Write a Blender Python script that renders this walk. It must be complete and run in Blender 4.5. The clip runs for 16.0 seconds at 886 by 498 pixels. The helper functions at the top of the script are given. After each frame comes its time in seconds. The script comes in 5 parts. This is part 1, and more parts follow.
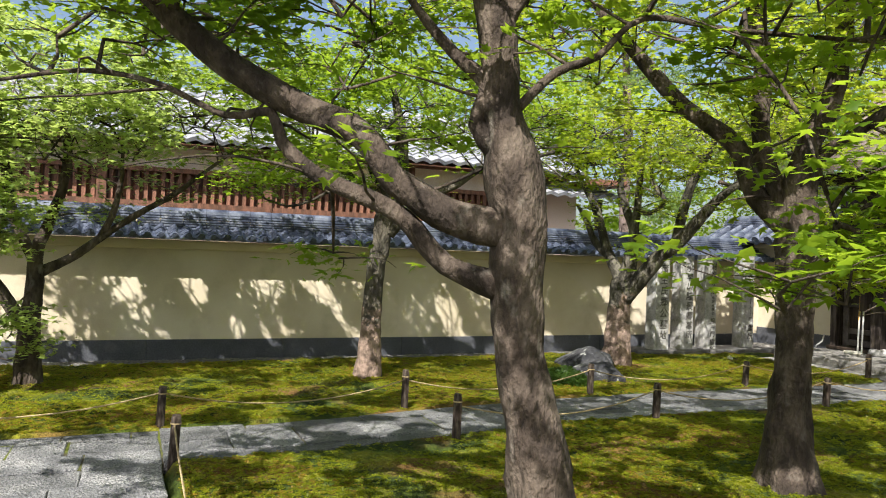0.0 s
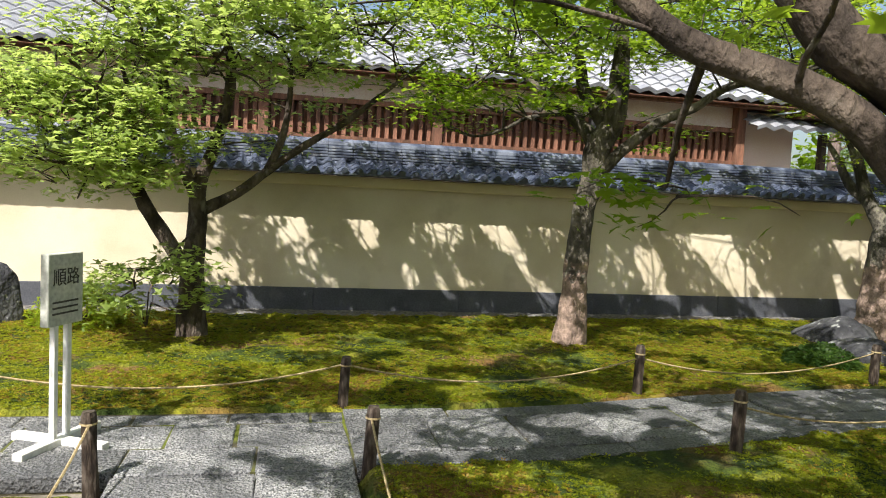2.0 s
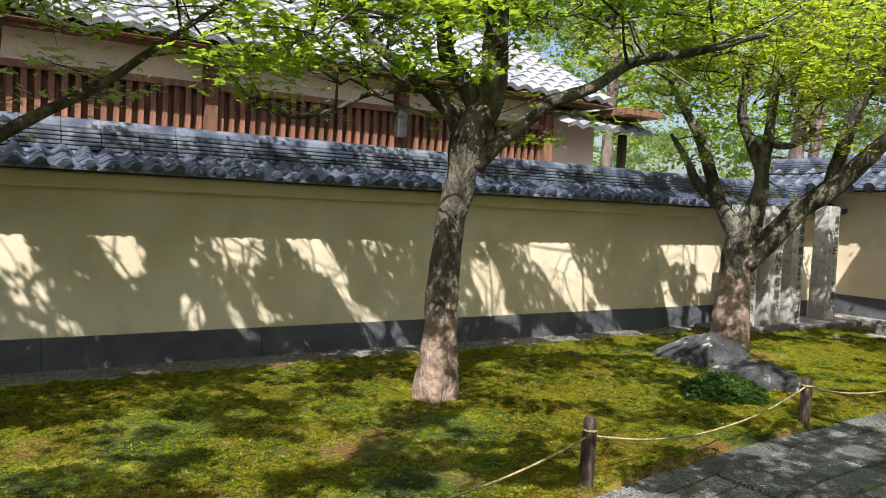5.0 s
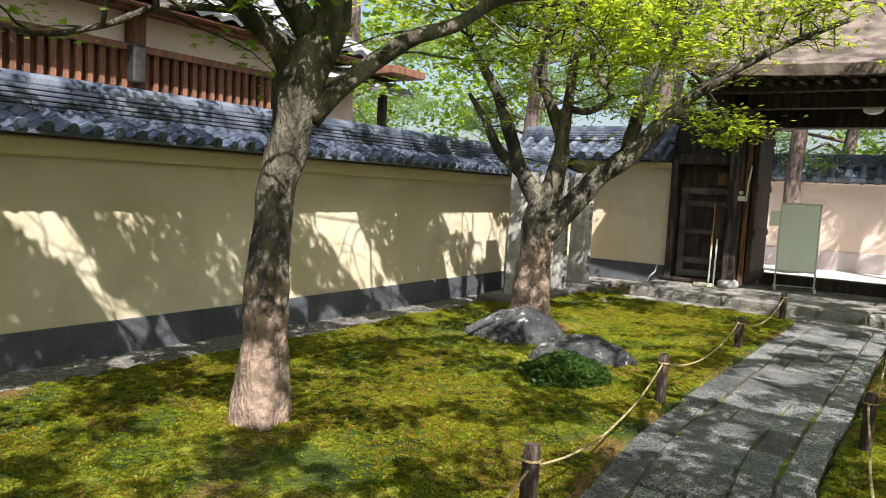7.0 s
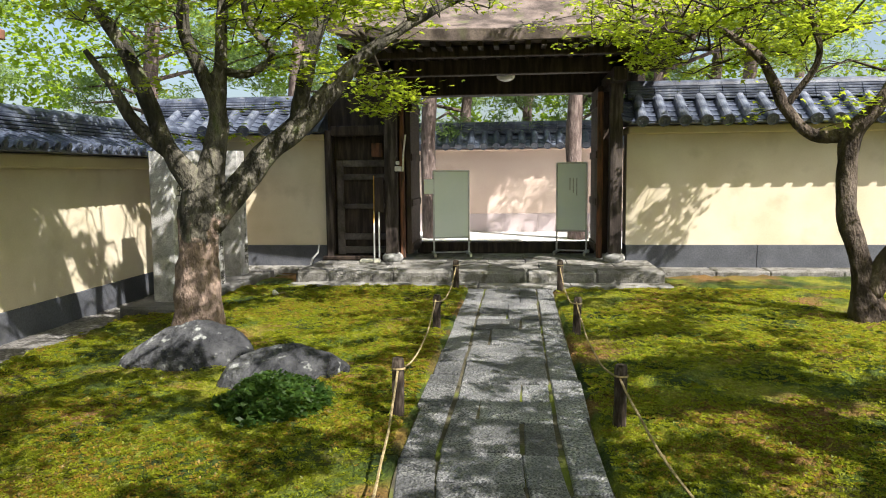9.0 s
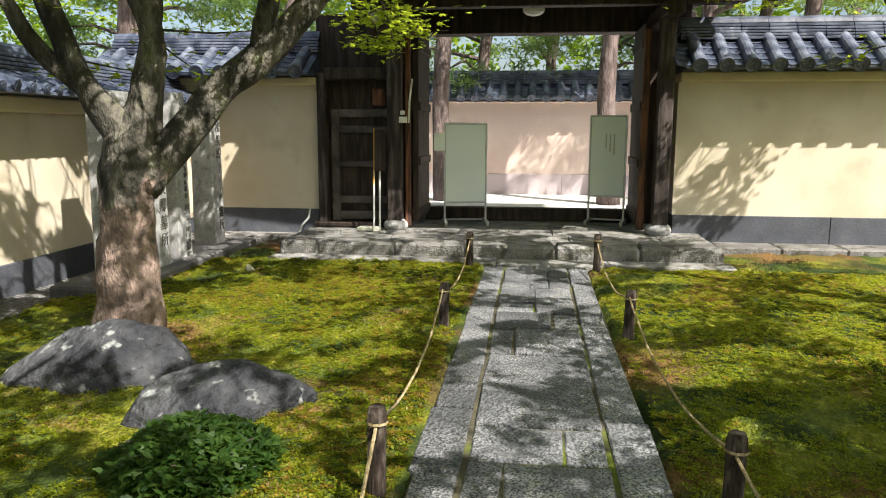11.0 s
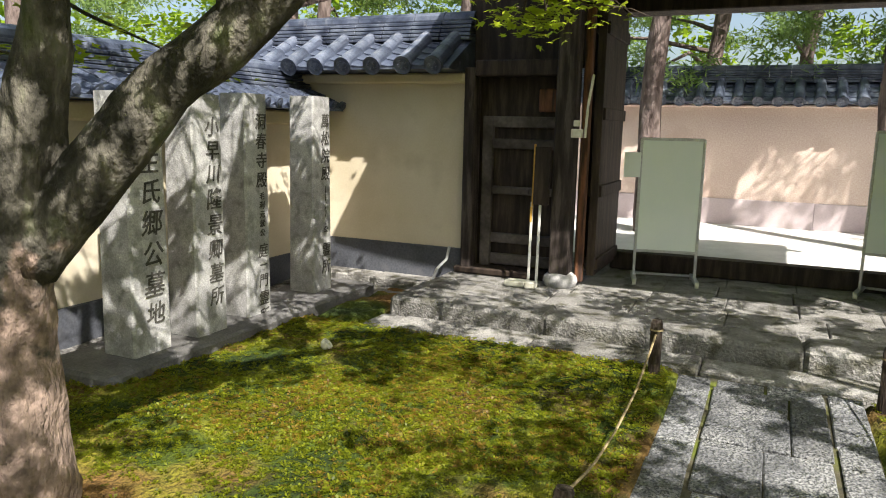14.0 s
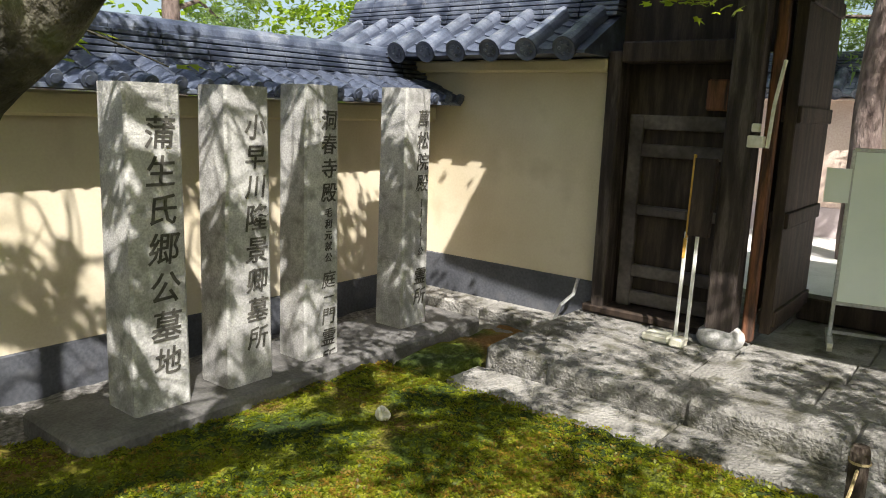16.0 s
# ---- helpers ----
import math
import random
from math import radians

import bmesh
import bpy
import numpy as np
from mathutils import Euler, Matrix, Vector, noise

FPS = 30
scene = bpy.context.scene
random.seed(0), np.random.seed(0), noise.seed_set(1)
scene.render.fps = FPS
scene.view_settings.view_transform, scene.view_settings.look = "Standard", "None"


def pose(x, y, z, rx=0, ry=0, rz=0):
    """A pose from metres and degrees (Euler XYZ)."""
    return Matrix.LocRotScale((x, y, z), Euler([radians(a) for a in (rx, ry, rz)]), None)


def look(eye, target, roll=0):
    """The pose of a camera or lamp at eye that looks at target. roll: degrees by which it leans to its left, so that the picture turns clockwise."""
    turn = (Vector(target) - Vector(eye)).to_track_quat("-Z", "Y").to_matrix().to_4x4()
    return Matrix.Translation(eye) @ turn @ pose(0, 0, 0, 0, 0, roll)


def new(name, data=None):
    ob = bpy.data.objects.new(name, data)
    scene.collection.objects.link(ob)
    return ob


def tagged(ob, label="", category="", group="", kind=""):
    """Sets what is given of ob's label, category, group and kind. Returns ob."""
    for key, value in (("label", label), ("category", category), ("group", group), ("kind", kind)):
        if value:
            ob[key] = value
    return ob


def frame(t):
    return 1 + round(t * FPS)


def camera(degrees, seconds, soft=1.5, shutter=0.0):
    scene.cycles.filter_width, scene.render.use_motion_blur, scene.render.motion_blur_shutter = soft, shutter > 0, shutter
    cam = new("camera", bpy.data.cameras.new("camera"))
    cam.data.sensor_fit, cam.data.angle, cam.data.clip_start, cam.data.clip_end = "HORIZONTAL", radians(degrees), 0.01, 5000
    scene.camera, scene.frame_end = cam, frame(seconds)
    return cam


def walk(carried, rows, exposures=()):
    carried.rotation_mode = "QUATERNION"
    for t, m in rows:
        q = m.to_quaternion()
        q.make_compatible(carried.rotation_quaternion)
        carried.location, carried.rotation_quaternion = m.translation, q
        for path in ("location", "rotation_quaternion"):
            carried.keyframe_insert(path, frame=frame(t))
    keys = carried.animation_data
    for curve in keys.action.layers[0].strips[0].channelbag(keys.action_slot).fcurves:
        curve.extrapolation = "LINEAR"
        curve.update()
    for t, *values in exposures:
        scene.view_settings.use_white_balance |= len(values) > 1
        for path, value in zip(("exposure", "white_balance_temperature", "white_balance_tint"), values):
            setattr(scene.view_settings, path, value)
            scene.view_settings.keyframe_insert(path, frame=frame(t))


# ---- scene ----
cam = camera(62.3, 16.0, soft=1.05)
PATH = [
    (0, (0.028, 0.094, 1.523), (0.805, 1.937, 1.545), 2.0),
    (0.5, (-0.014, 0.532, 1.489), (0.683, 2.407, 1.453), 2.2),
    (1, (-0.076, 0.922, 1.503), (0.592, 2.806, 1.416), 1.8),
    (1.5, (-0.082, 1.38, 1.498), (0.48, 3.297, 1.393), 2.1),
    (2, (-0.14, 1.812, 1.467), (0.286, 3.761, 1.319), 2.9),
    (2.5, (-0.174, 2.19, 1.472), (0.164, 4.153, 1.293), 3.3),
    (3, (-0.145, 2.616, 1.491), (0.173, 4.583, 1.314), 4.1),
    (3.5, (-0.13, 2.94, 1.472), (0.33, 4.88, 1.314), 3.9),
    (4, (-0.199, 3.297, 1.506), (0.52, 5.158, 1.367), 3.4),
    (4.2, (-0.194, 3.427, 1.505), (0.612, 5.253, 1.37), 3.2),
    (6.3, (-0.138, 5.067, 1.392), (1.228, 6.523, 1.277), 2.5),
    (6.5, (-0.129, 5.181, 1.391), (1.292, 6.583, 1.263), 2.7),
    (7, (-0.095, 5.494, 1.431), (1.542, 6.63, 1.262), 3.0),
    (7.5, (0.058, 5.777, 1.417), (1.91, 6.51, 1.23), 2.4),
    (8, (0.269, 5.969, 1.416), (2.219, 6.379, 1.237), 1.0),
    (8.5, (0.504, 6.201, 1.402), (2.481, 6.439, 1.216), -0.1),
    (9, (0.779, 6.348, 1.42), (2.758, 6.552, 1.214), -0.6),
    (9.2, (0.919, 6.354, 1.412), (2.896, 6.565, 1.195), -0.6),
    (11.3, (2.625, 6.52, 1.363), (4.578, 6.774, 1.018), -0.0),
    (11.5, (2.826, 6.535, 1.386), (4.774, 6.804, 1.022), -0.2),
    (12, (3.247, 6.524, 1.441), (5.181, 6.865, 1.06), 0.6),
    (12.5, (3.705, 6.451, 1.445), (5.604, 6.943, 1.054), 1.4),
    (13, (4.092, 6.438, 1.455), (5.961, 7.027, 1.055), 1.7),
    (13.5, (4.501, 6.502, 1.506), (6.35, 7.169, 1.137), 1.3),
    (14, (4.912, 6.525, 1.514), (6.714, 7.327, 1.185), 1.3),
    (14.5, (5.241, 6.556, 1.551), (6.992, 7.459, 1.21), 1.8),
    (15, (5.6, 6.651, 1.592), (7.307, 7.637, 1.253), 2.0),
    (15.5, (5.958, 6.693, 1.587), (7.594, 7.791, 1.243), 2.0),
    (16, (6.295, 6.755, 1.6), (7.846, 7.962, 1.228), 2.1),
]
walk(cam, [(t, look(eye, target, roll)) for t, eye, target, roll in PATH],
     exposures=((0.0, 1.0), (4.2, 0.94), (6.5, 1.18), (16.0, 1.12)))

# ---- world, sun ----
SUN = Vector((-0.43, -0.53, 0.80)).normalized()
world = bpy.data.worlds.new("sky")
scene.world = world
world.use_nodes = True
sky = world.node_tree.nodes.new("ShaderNodeTexSky")
sky.sky_type, sky.sun_disc = "NISHITA", False
sky.sun_elevation = math.asin(SUN.z)
sky.sun_rotation = math.atan2(SUN.x, SUN.y)
sky.air_density, sky.dust_density, sky.ozone_density = 1.0, 3.2, 0.5
world.node_tree.links.new(sky.outputs[0], world.node_tree.nodes["Background"].inputs[0])
world.node_tree.nodes["Background"].inputs[1].default_value = 0.088
sun = new("sun", bpy.data.lights.new("sun", "SUN"))
sun.data.energy, sun.data.angle, sun.data.color = 5.0, radians(0.55), (1.0, 0.95, 0.88)
sun.matrix_world = look(SUN * 60, (0, 0, 0))


# ---- materials ----
def material(name, colours, scale=4.0, detail=6.0, rough=0.8, bump=0.3, bump_scale=40.0, spots=None, stretch=(1, 1, 1), metal=0.0,
             random_tint=0.0, spec=0.3, bump_dist=0.01, grain=0.55):
    """A surface with two scales of variation; colours run from the dark to the light end of the large noise."""
    m = bpy.data.materials.new(name)
    m.use_nodes = True
    nt = m.node_tree
    n, li = nt.nodes, nt.links
    b = n["Principled BSDF"]
    co = n.new("ShaderNodeTexCoord")
    mp = n.new("ShaderNodeMapping")
    mp.inputs["Scale"].default_value = stretch
    li.new(co.outputs["Object"], mp.inputs[0])
    big = n.new("ShaderNodeTexNoise")
    big.inputs["Scale"].default_value, big.inputs["Detail"].default_value = scale, detail
    li.new(mp.outputs[0], big.inputs["Vector"])
    ramp = n.new("ShaderNodeValToRGB")
    el = ramp.color_ramp.elements
    el[0].position, el[1].position = 0.38, 0.62
    el[0].color, el[1].color = (*colours[0], 1), (*colours[-1], 1)
    for k, c in enumerate(colours[1:-1]):
        el.new(0.38 + 0.24 * (k + 1) / (len(colours) - 1)).color = (*c, 1)
    li.new(big.outputs[0], ramp.inputs[0])
    out = ramp.outputs[0]
    fine = n.new("ShaderNodeTexNoise")
    fine.inputs["Scale"].default_value, fine.inputs["Detail"].default_value = bump_scale, 5
    li.new(mp.outputs[0], fine.inputs["Vector"])
    mix = n.new("ShaderNodeMix")
    mix.data_type, mix.blend_type = "RGBA", "OVERLAY"
    mix.inputs[0].default_value = grain
    li.new(out, mix.inputs[6])
    li.new(fine.outputs[0], mix.inputs[7])
    out = mix.outputs[2]
    if spots:
        colour, sscale, lo, hi = spots
        sp = n.new("ShaderNodeTexNoise")
        sp.inputs["Scale"].default_value, sp.inputs["Detail"].default_value = sscale, 8
        li.new(mp.outputs[0], sp.inputs["Vector"])
        mr = n.new("ShaderNodeMapRange")
        mr.inputs[1].default_value, mr.inputs[2].default_value = lo, hi
        li.new(sp.outputs[0], mr.inputs[0])
        sm = n.new("ShaderNodeMix")
        sm.data_type = "RGBA"
        li.new(mr.outputs[0], sm.inputs[0])
        li.new(out, sm.inputs[6])
        sm.inputs[7].default_value = (*colour, 1)
        out = sm.outputs[2]
    if random_tint:
        oi = n.new("ShaderNodeObjectInfo")
        mr = n.new("ShaderNodeMapRange")
        mr.inputs[3].default_value, mr.inputs[4].default_value = 1 - random_tint, 1 + random_tint
        li.new(oi.outputs["Random"], mr.inputs[0])
        hs = n.new("ShaderNodeHueSaturation")
        li.new(mr.outputs[0], hs.inputs["Value"])
        li.new(out, hs.inputs["Color"])
        out = hs.outputs[0]
    li.new(out, b.inputs["Base Color"])
    b.inputs["Roughness"].default_value, b.inputs["Metallic"].default_value = rough, metal
    b.inputs["Specular IOR Level"].default_value = spec
    bp = n.new("ShaderNodeBump")
    bp.inputs["Strength"].default_value, bp.inputs["Distance"].default_value = bump, bump_dist
    li.new(fine.outputs[0], bp.inputs["Height"])
    li.new(bp.outputs[0], b.inputs["Normal"])
    return m


def leaf_material(name, dark, light, glow):
    m = bpy.data.materials.new(name)
    m.use_nodes = True
    n, li = m.node_tree.nodes, m.node_tree.links
    b, out = n["Principled BSDF"], n["Material Output"]
    geo = n.new("ShaderNodeNewGeometry")
    ramp = n.new("ShaderNodeValToRGB")
    el = ramp.color_ramp.elements
    el[0].color, el[1].color = (*dark, 1), (*light, 1)
    li.new(geo.outputs["Random Per Island"], ramp.inputs[0])
    li.new(ramp.outputs[0], b.inputs["Base Color"])
    b.inputs["Roughness"].default_value, b.inputs["Specular IOR Level"].default_value = 0.45, 0.35
    tr = n.new("ShaderNodeBsdfTranslucent")
    hs = n.new("ShaderNodeMix")
    hs.data_type = "RGBA"
    hs.inputs[0].default_value = 0.6
    hs.inputs[7].default_value = (*glow, 1)
    li.new(ramp.outputs[0], hs.inputs[6])
    li.new(hs.outputs[2], tr.inputs[0])
    mx = n.new("ShaderNodeMixShader")
    mx.inputs[0].default_value = 0.6
    li.new(b.outputs[0], mx.inputs[1])
    li.new(tr.outputs[0], mx.inputs[2])
    li.new(mx.outputs[0], out.inputs[0])
    return m


def worn_bark(name, upper, lower, level, spots):
    """Ridged bark whose outer layer has come away below a ragged line, showing the pale under-bark."""
    m = material(name, upper, 5, 10, 0.9, 1.0, 30, stretch=(1.5, 1.5, 0.75), spots=spots, bump_dist=0.03)
    n, li = m.node_tree.nodes, m.node_tree.links
    b = n["Principled BSDF"]
    top = b.inputs["Base Color"].links[0].from_socket
    co, xyz = n.new("ShaderNodeTexCoord"), n.new("ShaderNodeSeparateXYZ")
    li.new(co.outputs["Object"], xyz.inputs[0])
    ragged, wide, add = n.new("ShaderNodeTexNoise"), n.new("ShaderNodeMapRange"), n.new("ShaderNodeMath")
    ragged.inputs["Scale"].default_value, ragged.inputs["Detail"].default_value = 5.0, 8
    li.new(co.outputs["Object"], ragged.inputs["Vector"])
    wide.inputs[1].default_value, wide.inputs[2].default_value = 0.3, 0.7
    wide.inputs[3].default_value, wide.inputs[4].default_value = -0.42, 0.42
    li.new(ragged.outputs[0], wide.inputs[0])
    li.new(xyz.outputs[2], add.inputs[0])
    li.new(wide.outputs[0], add.inputs[1])
    edge = n.new("ShaderNodeMapRange")
    edge.inputs[1].default_value, edge.inputs[2].default_value = level - 0.07, level + 0.07
    li.new(add.outputs[0], edge.inputs[0])
    grain, ramp, mix = n.new("ShaderNodeTexNoise"), n.new("ShaderNodeValToRGB"), n.new("ShaderNodeMix")
    grain.inputs["Scale"].default_value, grain.inputs["Detail"].default_value = 14.0, 9
    li.new(co.outputs["Object"], grain.inputs["Vector"])
    ramp.color_ramp.elements[0].position, ramp.color_ramp.elements[1].position = 0.36, 0.62
    ramp.color_ramp.elements[0].color, ramp.color_ramp.elements[1].color = (*lower[0], 1), (*lower[1], 1)
    li.new(grain.outputs[0], ramp.inputs[0])
    mix.data_type = "RGBA"
    li.new(edge.outputs[0], mix.inputs[0])
    li.new(ramp.outputs[0], mix.inputs[6])
    li.new(top, mix.inputs[7])
    li.new(mix.outputs[2], b.inputs["Base Color"])
    return m


M_OCHRE = material("ochre_plaster", [(0.53, 0.46, 0.335), (0.585, 0.515, 0.39), (0.625, 0.56, 0.435)], 1.2, 5, 0.9, 0.04, 60,
                   spots=((0.45, 0.39, 0.28), 2.2, 0.56, 0.75), grain=0.12)
M_TRIM = material("ochre_trim", [(0.58, 0.50, 0.31), (0.64, 0.56, 0.36)], 2, 5, 0.9, 0.05, 60, grain=0.15)
M_DADO = material("dado_plaster", [(0.062, 0.066, 0.078), (0.085, 0.09, 0.105)], 3, 6, 0.75, 0.15, 50, spots=((0.13, 0.13, 0.14), 4, 0.6, 0.8))
M_PINK = material("pink_plaster", [(0.62, 0.49, 0.42), (0.68, 0.55, 0.47)], 0.8, 5, 0.9, 0.1, 50, spots=((0.5, 0.37, 0.30), 1.5, 0.55, 0.8))
M_WHITE = material("white_plaster", [(0.74, 0.60, 0.53), (0.80, 0.68, 0.61)], 1, 4, 0.9, 0.1, 50)
M_TILE = material("roof_tile", [(0.024, 0.031, 0.052), (0.060, 0.073, 0.108), (0.12, 0.138, 0.18)], 5, 8, 0.42, 0.25, 70, random_tint=0.2,
                  spots=((0.22, 0.23, 0.25), 9, 0.62, 0.76), spec=0.6)
M_TILE_FAR = material("weathered_roof_tile", [(0.20, 0.21, 0.235), (0.32, 0.33, 0.35)], 3, 8, 0.5, 0.2, 60, spec=0.5)
M_TIMBER = material("dark_timber", [(0.018, 0.012, 0.009), (0.033, 0.022, 0.016), (0.055, 0.038, 0.028)], 3, 8, 0.65, 0.4, 30, stretch=(6, 6, 0.8))
# the dark timber again, its light end raised to paint in lit highlights
M_TIMBER_LIT = material("lit_timber", [(0.018, 0.013, 0.011), (0.04, 0.03, 0.026), (0.085, 0.068, 0.06)], 3, 8, 0.7, 0.5, 30, stretch=(6, 6, 0.8))
M_RAIL = material("pale_door_rail", [(0.05, 0.04, 0.036), (0.09, 0.075, 0.068), (0.13, 0.11, 0.10)], 3, 8, 0.7, 0.4, 30)
M_TIMBER_RED = material("red_worn_timber", [(0.05, 0.028, 0.02), (0.20, 0.085, 0.045)], 4, 8, 0.65, 0.4, 30, stretch=(6, 6, 0.7))
M_LATTICE = material("lattice_timber", [(0.11, 0.056, 0.036), (0.21, 0.10, 0.064)], 3, 6, 0.7, 0.3, 25, stretch=(5, 5, 0.8), random_tint=0.25)
M_THATCH = material("bark_thatch", [(0.06, 0.047, 0.04), (0.12, 0.095, 0.083), (0.19, 0.15, 0.13)], 4, 8, 0.95, 0.6, 50, spots=((0.12, 0.13, 0.06), 3, 0.58, 0.72))
M_GRANITE = material("granite_paving", [(0.13, 0.132, 0.137), (0.20, 0.202, 0.208), (0.28, 0.28, 0.28)], 3, 8, 0.75, 1.0, 48, random_tint=0.32,
                     spots=((0.075, 0.078, 0.082), 88, 0.48, 0.57), bump_dist=0.035)
M_STEP = material("granite_step", [(0.17, 0.163, 0.15), (0.29, 0.28, 0.262)], 4, 8, 0.85, 1.0, 55, random_tint=0.2, spots=((0.10, 0.095, 0.07), 6, 0.52, 0.66), bump_dist=0.025)
M_STELE = material("carved_granite", [(0.31, 0.305, 0.30), (0.44, 0.435, 0.42)], 5, 8, 0.85, 0.5, 90, random_tint=0.1, spots=((0.22, 0.22, 0.205), 14, 0.5, 0.7))
M_PLINTH = material("plinth_stone", [(0.09, 0.087, 0.084), (0.155, 0.15, 0.147)], 4, 8, 0.85, 0.5, 60)
M_INK = material("carved_strokes", [(0.05, 0.047, 0.04), (0.09, 0.085, 0.075)], 10, 4, 0.9, 0.1, 50)
M_ROCK = material("garden_rock", [(0.022, 0.023, 0.027), (0.048, 0.049, 0.054), (0.085, 0.086, 0.09)], 3, 10, 0.75, 0.9, 18,
                  spots=((0.26, 0.27, 0.26), 11, 0.60, 0.68), bump_dist=0.05)
M_BARK = material("maple_bark", [(0.032, 0.024, 0.019), (0.065, 0.049, 0.038), (0.12, 0.095, 0.075)], 5, 10, 0.9, 1.0, 30, stretch=(1.5, 1.5, 0.75),
                  spots=((0.17, 0.15, 0.125), 6, 0.60, 0.72), bump_dist=0.03)
M_BARK_PINK = worn_bark("pinkish_bark", [(0.030, 0.027, 0.021), (0.062, 0.055, 0.043), (0.13, 0.115, 0.09)], [(0.13, 0.095, 0.075), (0.31, 0.225, 0.18)], 0.78,
                        ((0.15, 0.14, 0.11), 6, 0.58, 0.72))
M_BARK_OLD = worn_bark("old_twisted_bark", [(0.030, 0.028, 0.021), (0.070, 0.064, 0.050), (0.17, 0.155, 0.125)], [(0.15, 0.11, 0.088), (0.32, 0.235, 0.19)], 0.95,
                       ((0.10, 0.115, 0.05), 5, 0.58, 0.70))
M_PINEBARK = material("pine_bark", [(0.09, 0.065, 0.058), (0.20, 0.155, 0.14)], 5, 10, 0.9, 1.0, 15, stretch=(2, 2, 0.6), bump_dist=0.03)
M_POST = material("weathered_post", [(0.018, 0.012, 0.009), (0.04, 0.028, 0.02), (0.09, 0.072, 0.058)], 12, 8, 0.85, 0.6, 60, stretch=(3, 3, 0.7))
M_ROPE = material("straw_rope", [(0.24, 0.18, 0.09), (0.40, 0.32, 0.18)], 60, 4, 0.9, 0.5, 150)
M_MOSS = material("moss", [(0.022, 0.040, 0.004), (0.07, 0.10, 0.008), (0.21, 0.21, 0.016)], 2.1, 10, 0.95, 1.0, 45,
                  spots=((0.19, 0.105, 0.032), 1.1, 0.52, 0.64), bump_dist=0.06)
M_TUFT = leaf_material("moss_tuft", (0.016, 0.040, 0.004), (0.29, 0.32, 0.020), (0.54, 0.57, 0.03))
M_TUFT_DRY = leaf_material("dry_moss_tuft", (0.11, 0.058, 0.018), (0.38, 0.25, 0.035), (0.46, 0.34, 0.05))
M_GRAVEL = material("gutter_gravel", [(0.10, 0.095, 0.088), (0.24, 0.23, 0.22)], 25, 8, 0.95, 1.0, 60, bump_dist=0.03)
M_STREET = material("pale_gravel", [(0.62, 0.61, 0.59), (0.72, 0.71, 0.69)], 3, 8, 0.95, 0.5, 80)
M_JOINT = material("mossy_joint", [(0.05, 0.045, 0.03), (0.09, 0.08, 0.05)], 6, 8, 0.95, 0.8, 60, spots=((0.10, 0.12, 0.015), 2.2, 0.50, 0.62))
M_LANE_DADO = material("lane_dado", [(0.47, 0.40, 0.41), (0.54, 0.46, 0.46)], 2, 5, 0.9, 0.1, 40, grain=0.15)
M_EARTH = material("bare_earth", [(0.13, 0.115, 0.09), (0.20, 0.18, 0.145)], 1.5, 8, 0.95, 0.6, 40)
M_LEAF = leaf_material("maple_leaf", (0.05, 0.115, 0.010), (0.15, 0.235, 0.018), (0.50, 0.68, 0.045))
M_LEAF_LIGHT = leaf_material("young_maple_leaf", (0.09, 0.17, 0.012), (0.22, 0.29, 0.020), (0.68, 0.78, 0.05))
M_LEAF_DARK = leaf_material("shrub_leaf", (0.025, 0.065, 0.014), (0.075, 0.14, 0.025), (0.16, 0.26, 0.04))
M_LEAF_PALE = leaf_material("pale_maple_leaf", (0.17, 0.26, 0.06), (0.33, 0.42, 0.12), (0.64, 0.76, 0.19))
M_NEEDLE = leaf_material("pine_needle", (0.07, 0.13, 0.045), (0.19, 0.28, 0.08), (0.38, 0.52, 0.15))
M_BOARD = material("pale_green_board", [(0.80, 0.86, 0.81), (0.84, 0.89, 0.84)], 2, 3, 0.4, 0.02, 30, grain=0.08)
M_METAL = material("brushed_metal", [(0.45, 0.46, 0.46), (0.6, 0.6, 0.6)], 8, 3, 0.35, 0.05, 60, metal=0.8)
M_PAINT = material("white_painted_wood", [(0.62, 0.62, 0.58), (0.74, 0.74, 0.70)], 6, 6, 0.6, 0.2, 40)
M_SIGN = material("grey_sign_face", [(0.42, 0.43, 0.38), (0.5, 0.5, 0.45)], 4, 4, 0.6, 0.1, 40)
M_YELLOW = material("yellow_pole", [(0.50, 0.27, 0.05), (0.62, 0.36, 0.08)], 6, 4, 0.6, 0.1, 40)
M_CREAM = material("cream_shade", [(0.62, 0.60, 0.5), (0.72, 0.70, 0.6)], 6, 3, 0.4, 0.02, 40)
M_BLACK = material("black_fitting", [(0.02, 0.02, 0.02), (0.04, 0.04, 0.04)], 8, 3, 0.45, 0.1, 40)
M_GLASS = material("lamp_glass", [(0.75, 0.75, 0.72), (0.8, 0.8, 0.78)], 6, 2, 0.15, 0.0, 40)


# ---- mesh helpers ----
def add_box(bm, lo, hi, bevel=0.0, m=None, jitter=0.0):
    c = [(a + b) / 2 for a, b in zip(lo, hi)]
    s = [b - a for a, b in zip(lo, hi)]
    r = bmesh.ops.create_cube(bm, size=1, matrix=Matrix.LocRotScale(c, None, s))
    if jitter:
        for v in r["verts"]:
            v.co += Vector((random.uniform(-jitter, jitter), random.uniform(-jitter, jitter), random.uniform(-jitter, jitter) * 0.3))
    vs = r["verts"]
    if bevel:
        e = bmesh.ops.bevel(bm, geom=list({ed for v in vs for ed in v.link_edges}), offset=bevel, segments=1, affect="EDGES")
        vs = list({v for f in e["faces"] for v in f.verts} | {v for v in vs if v.is_valid})
    if m is not None:
        bmesh.ops.transform(bm, matrix=m, verts=vs)
    return vs


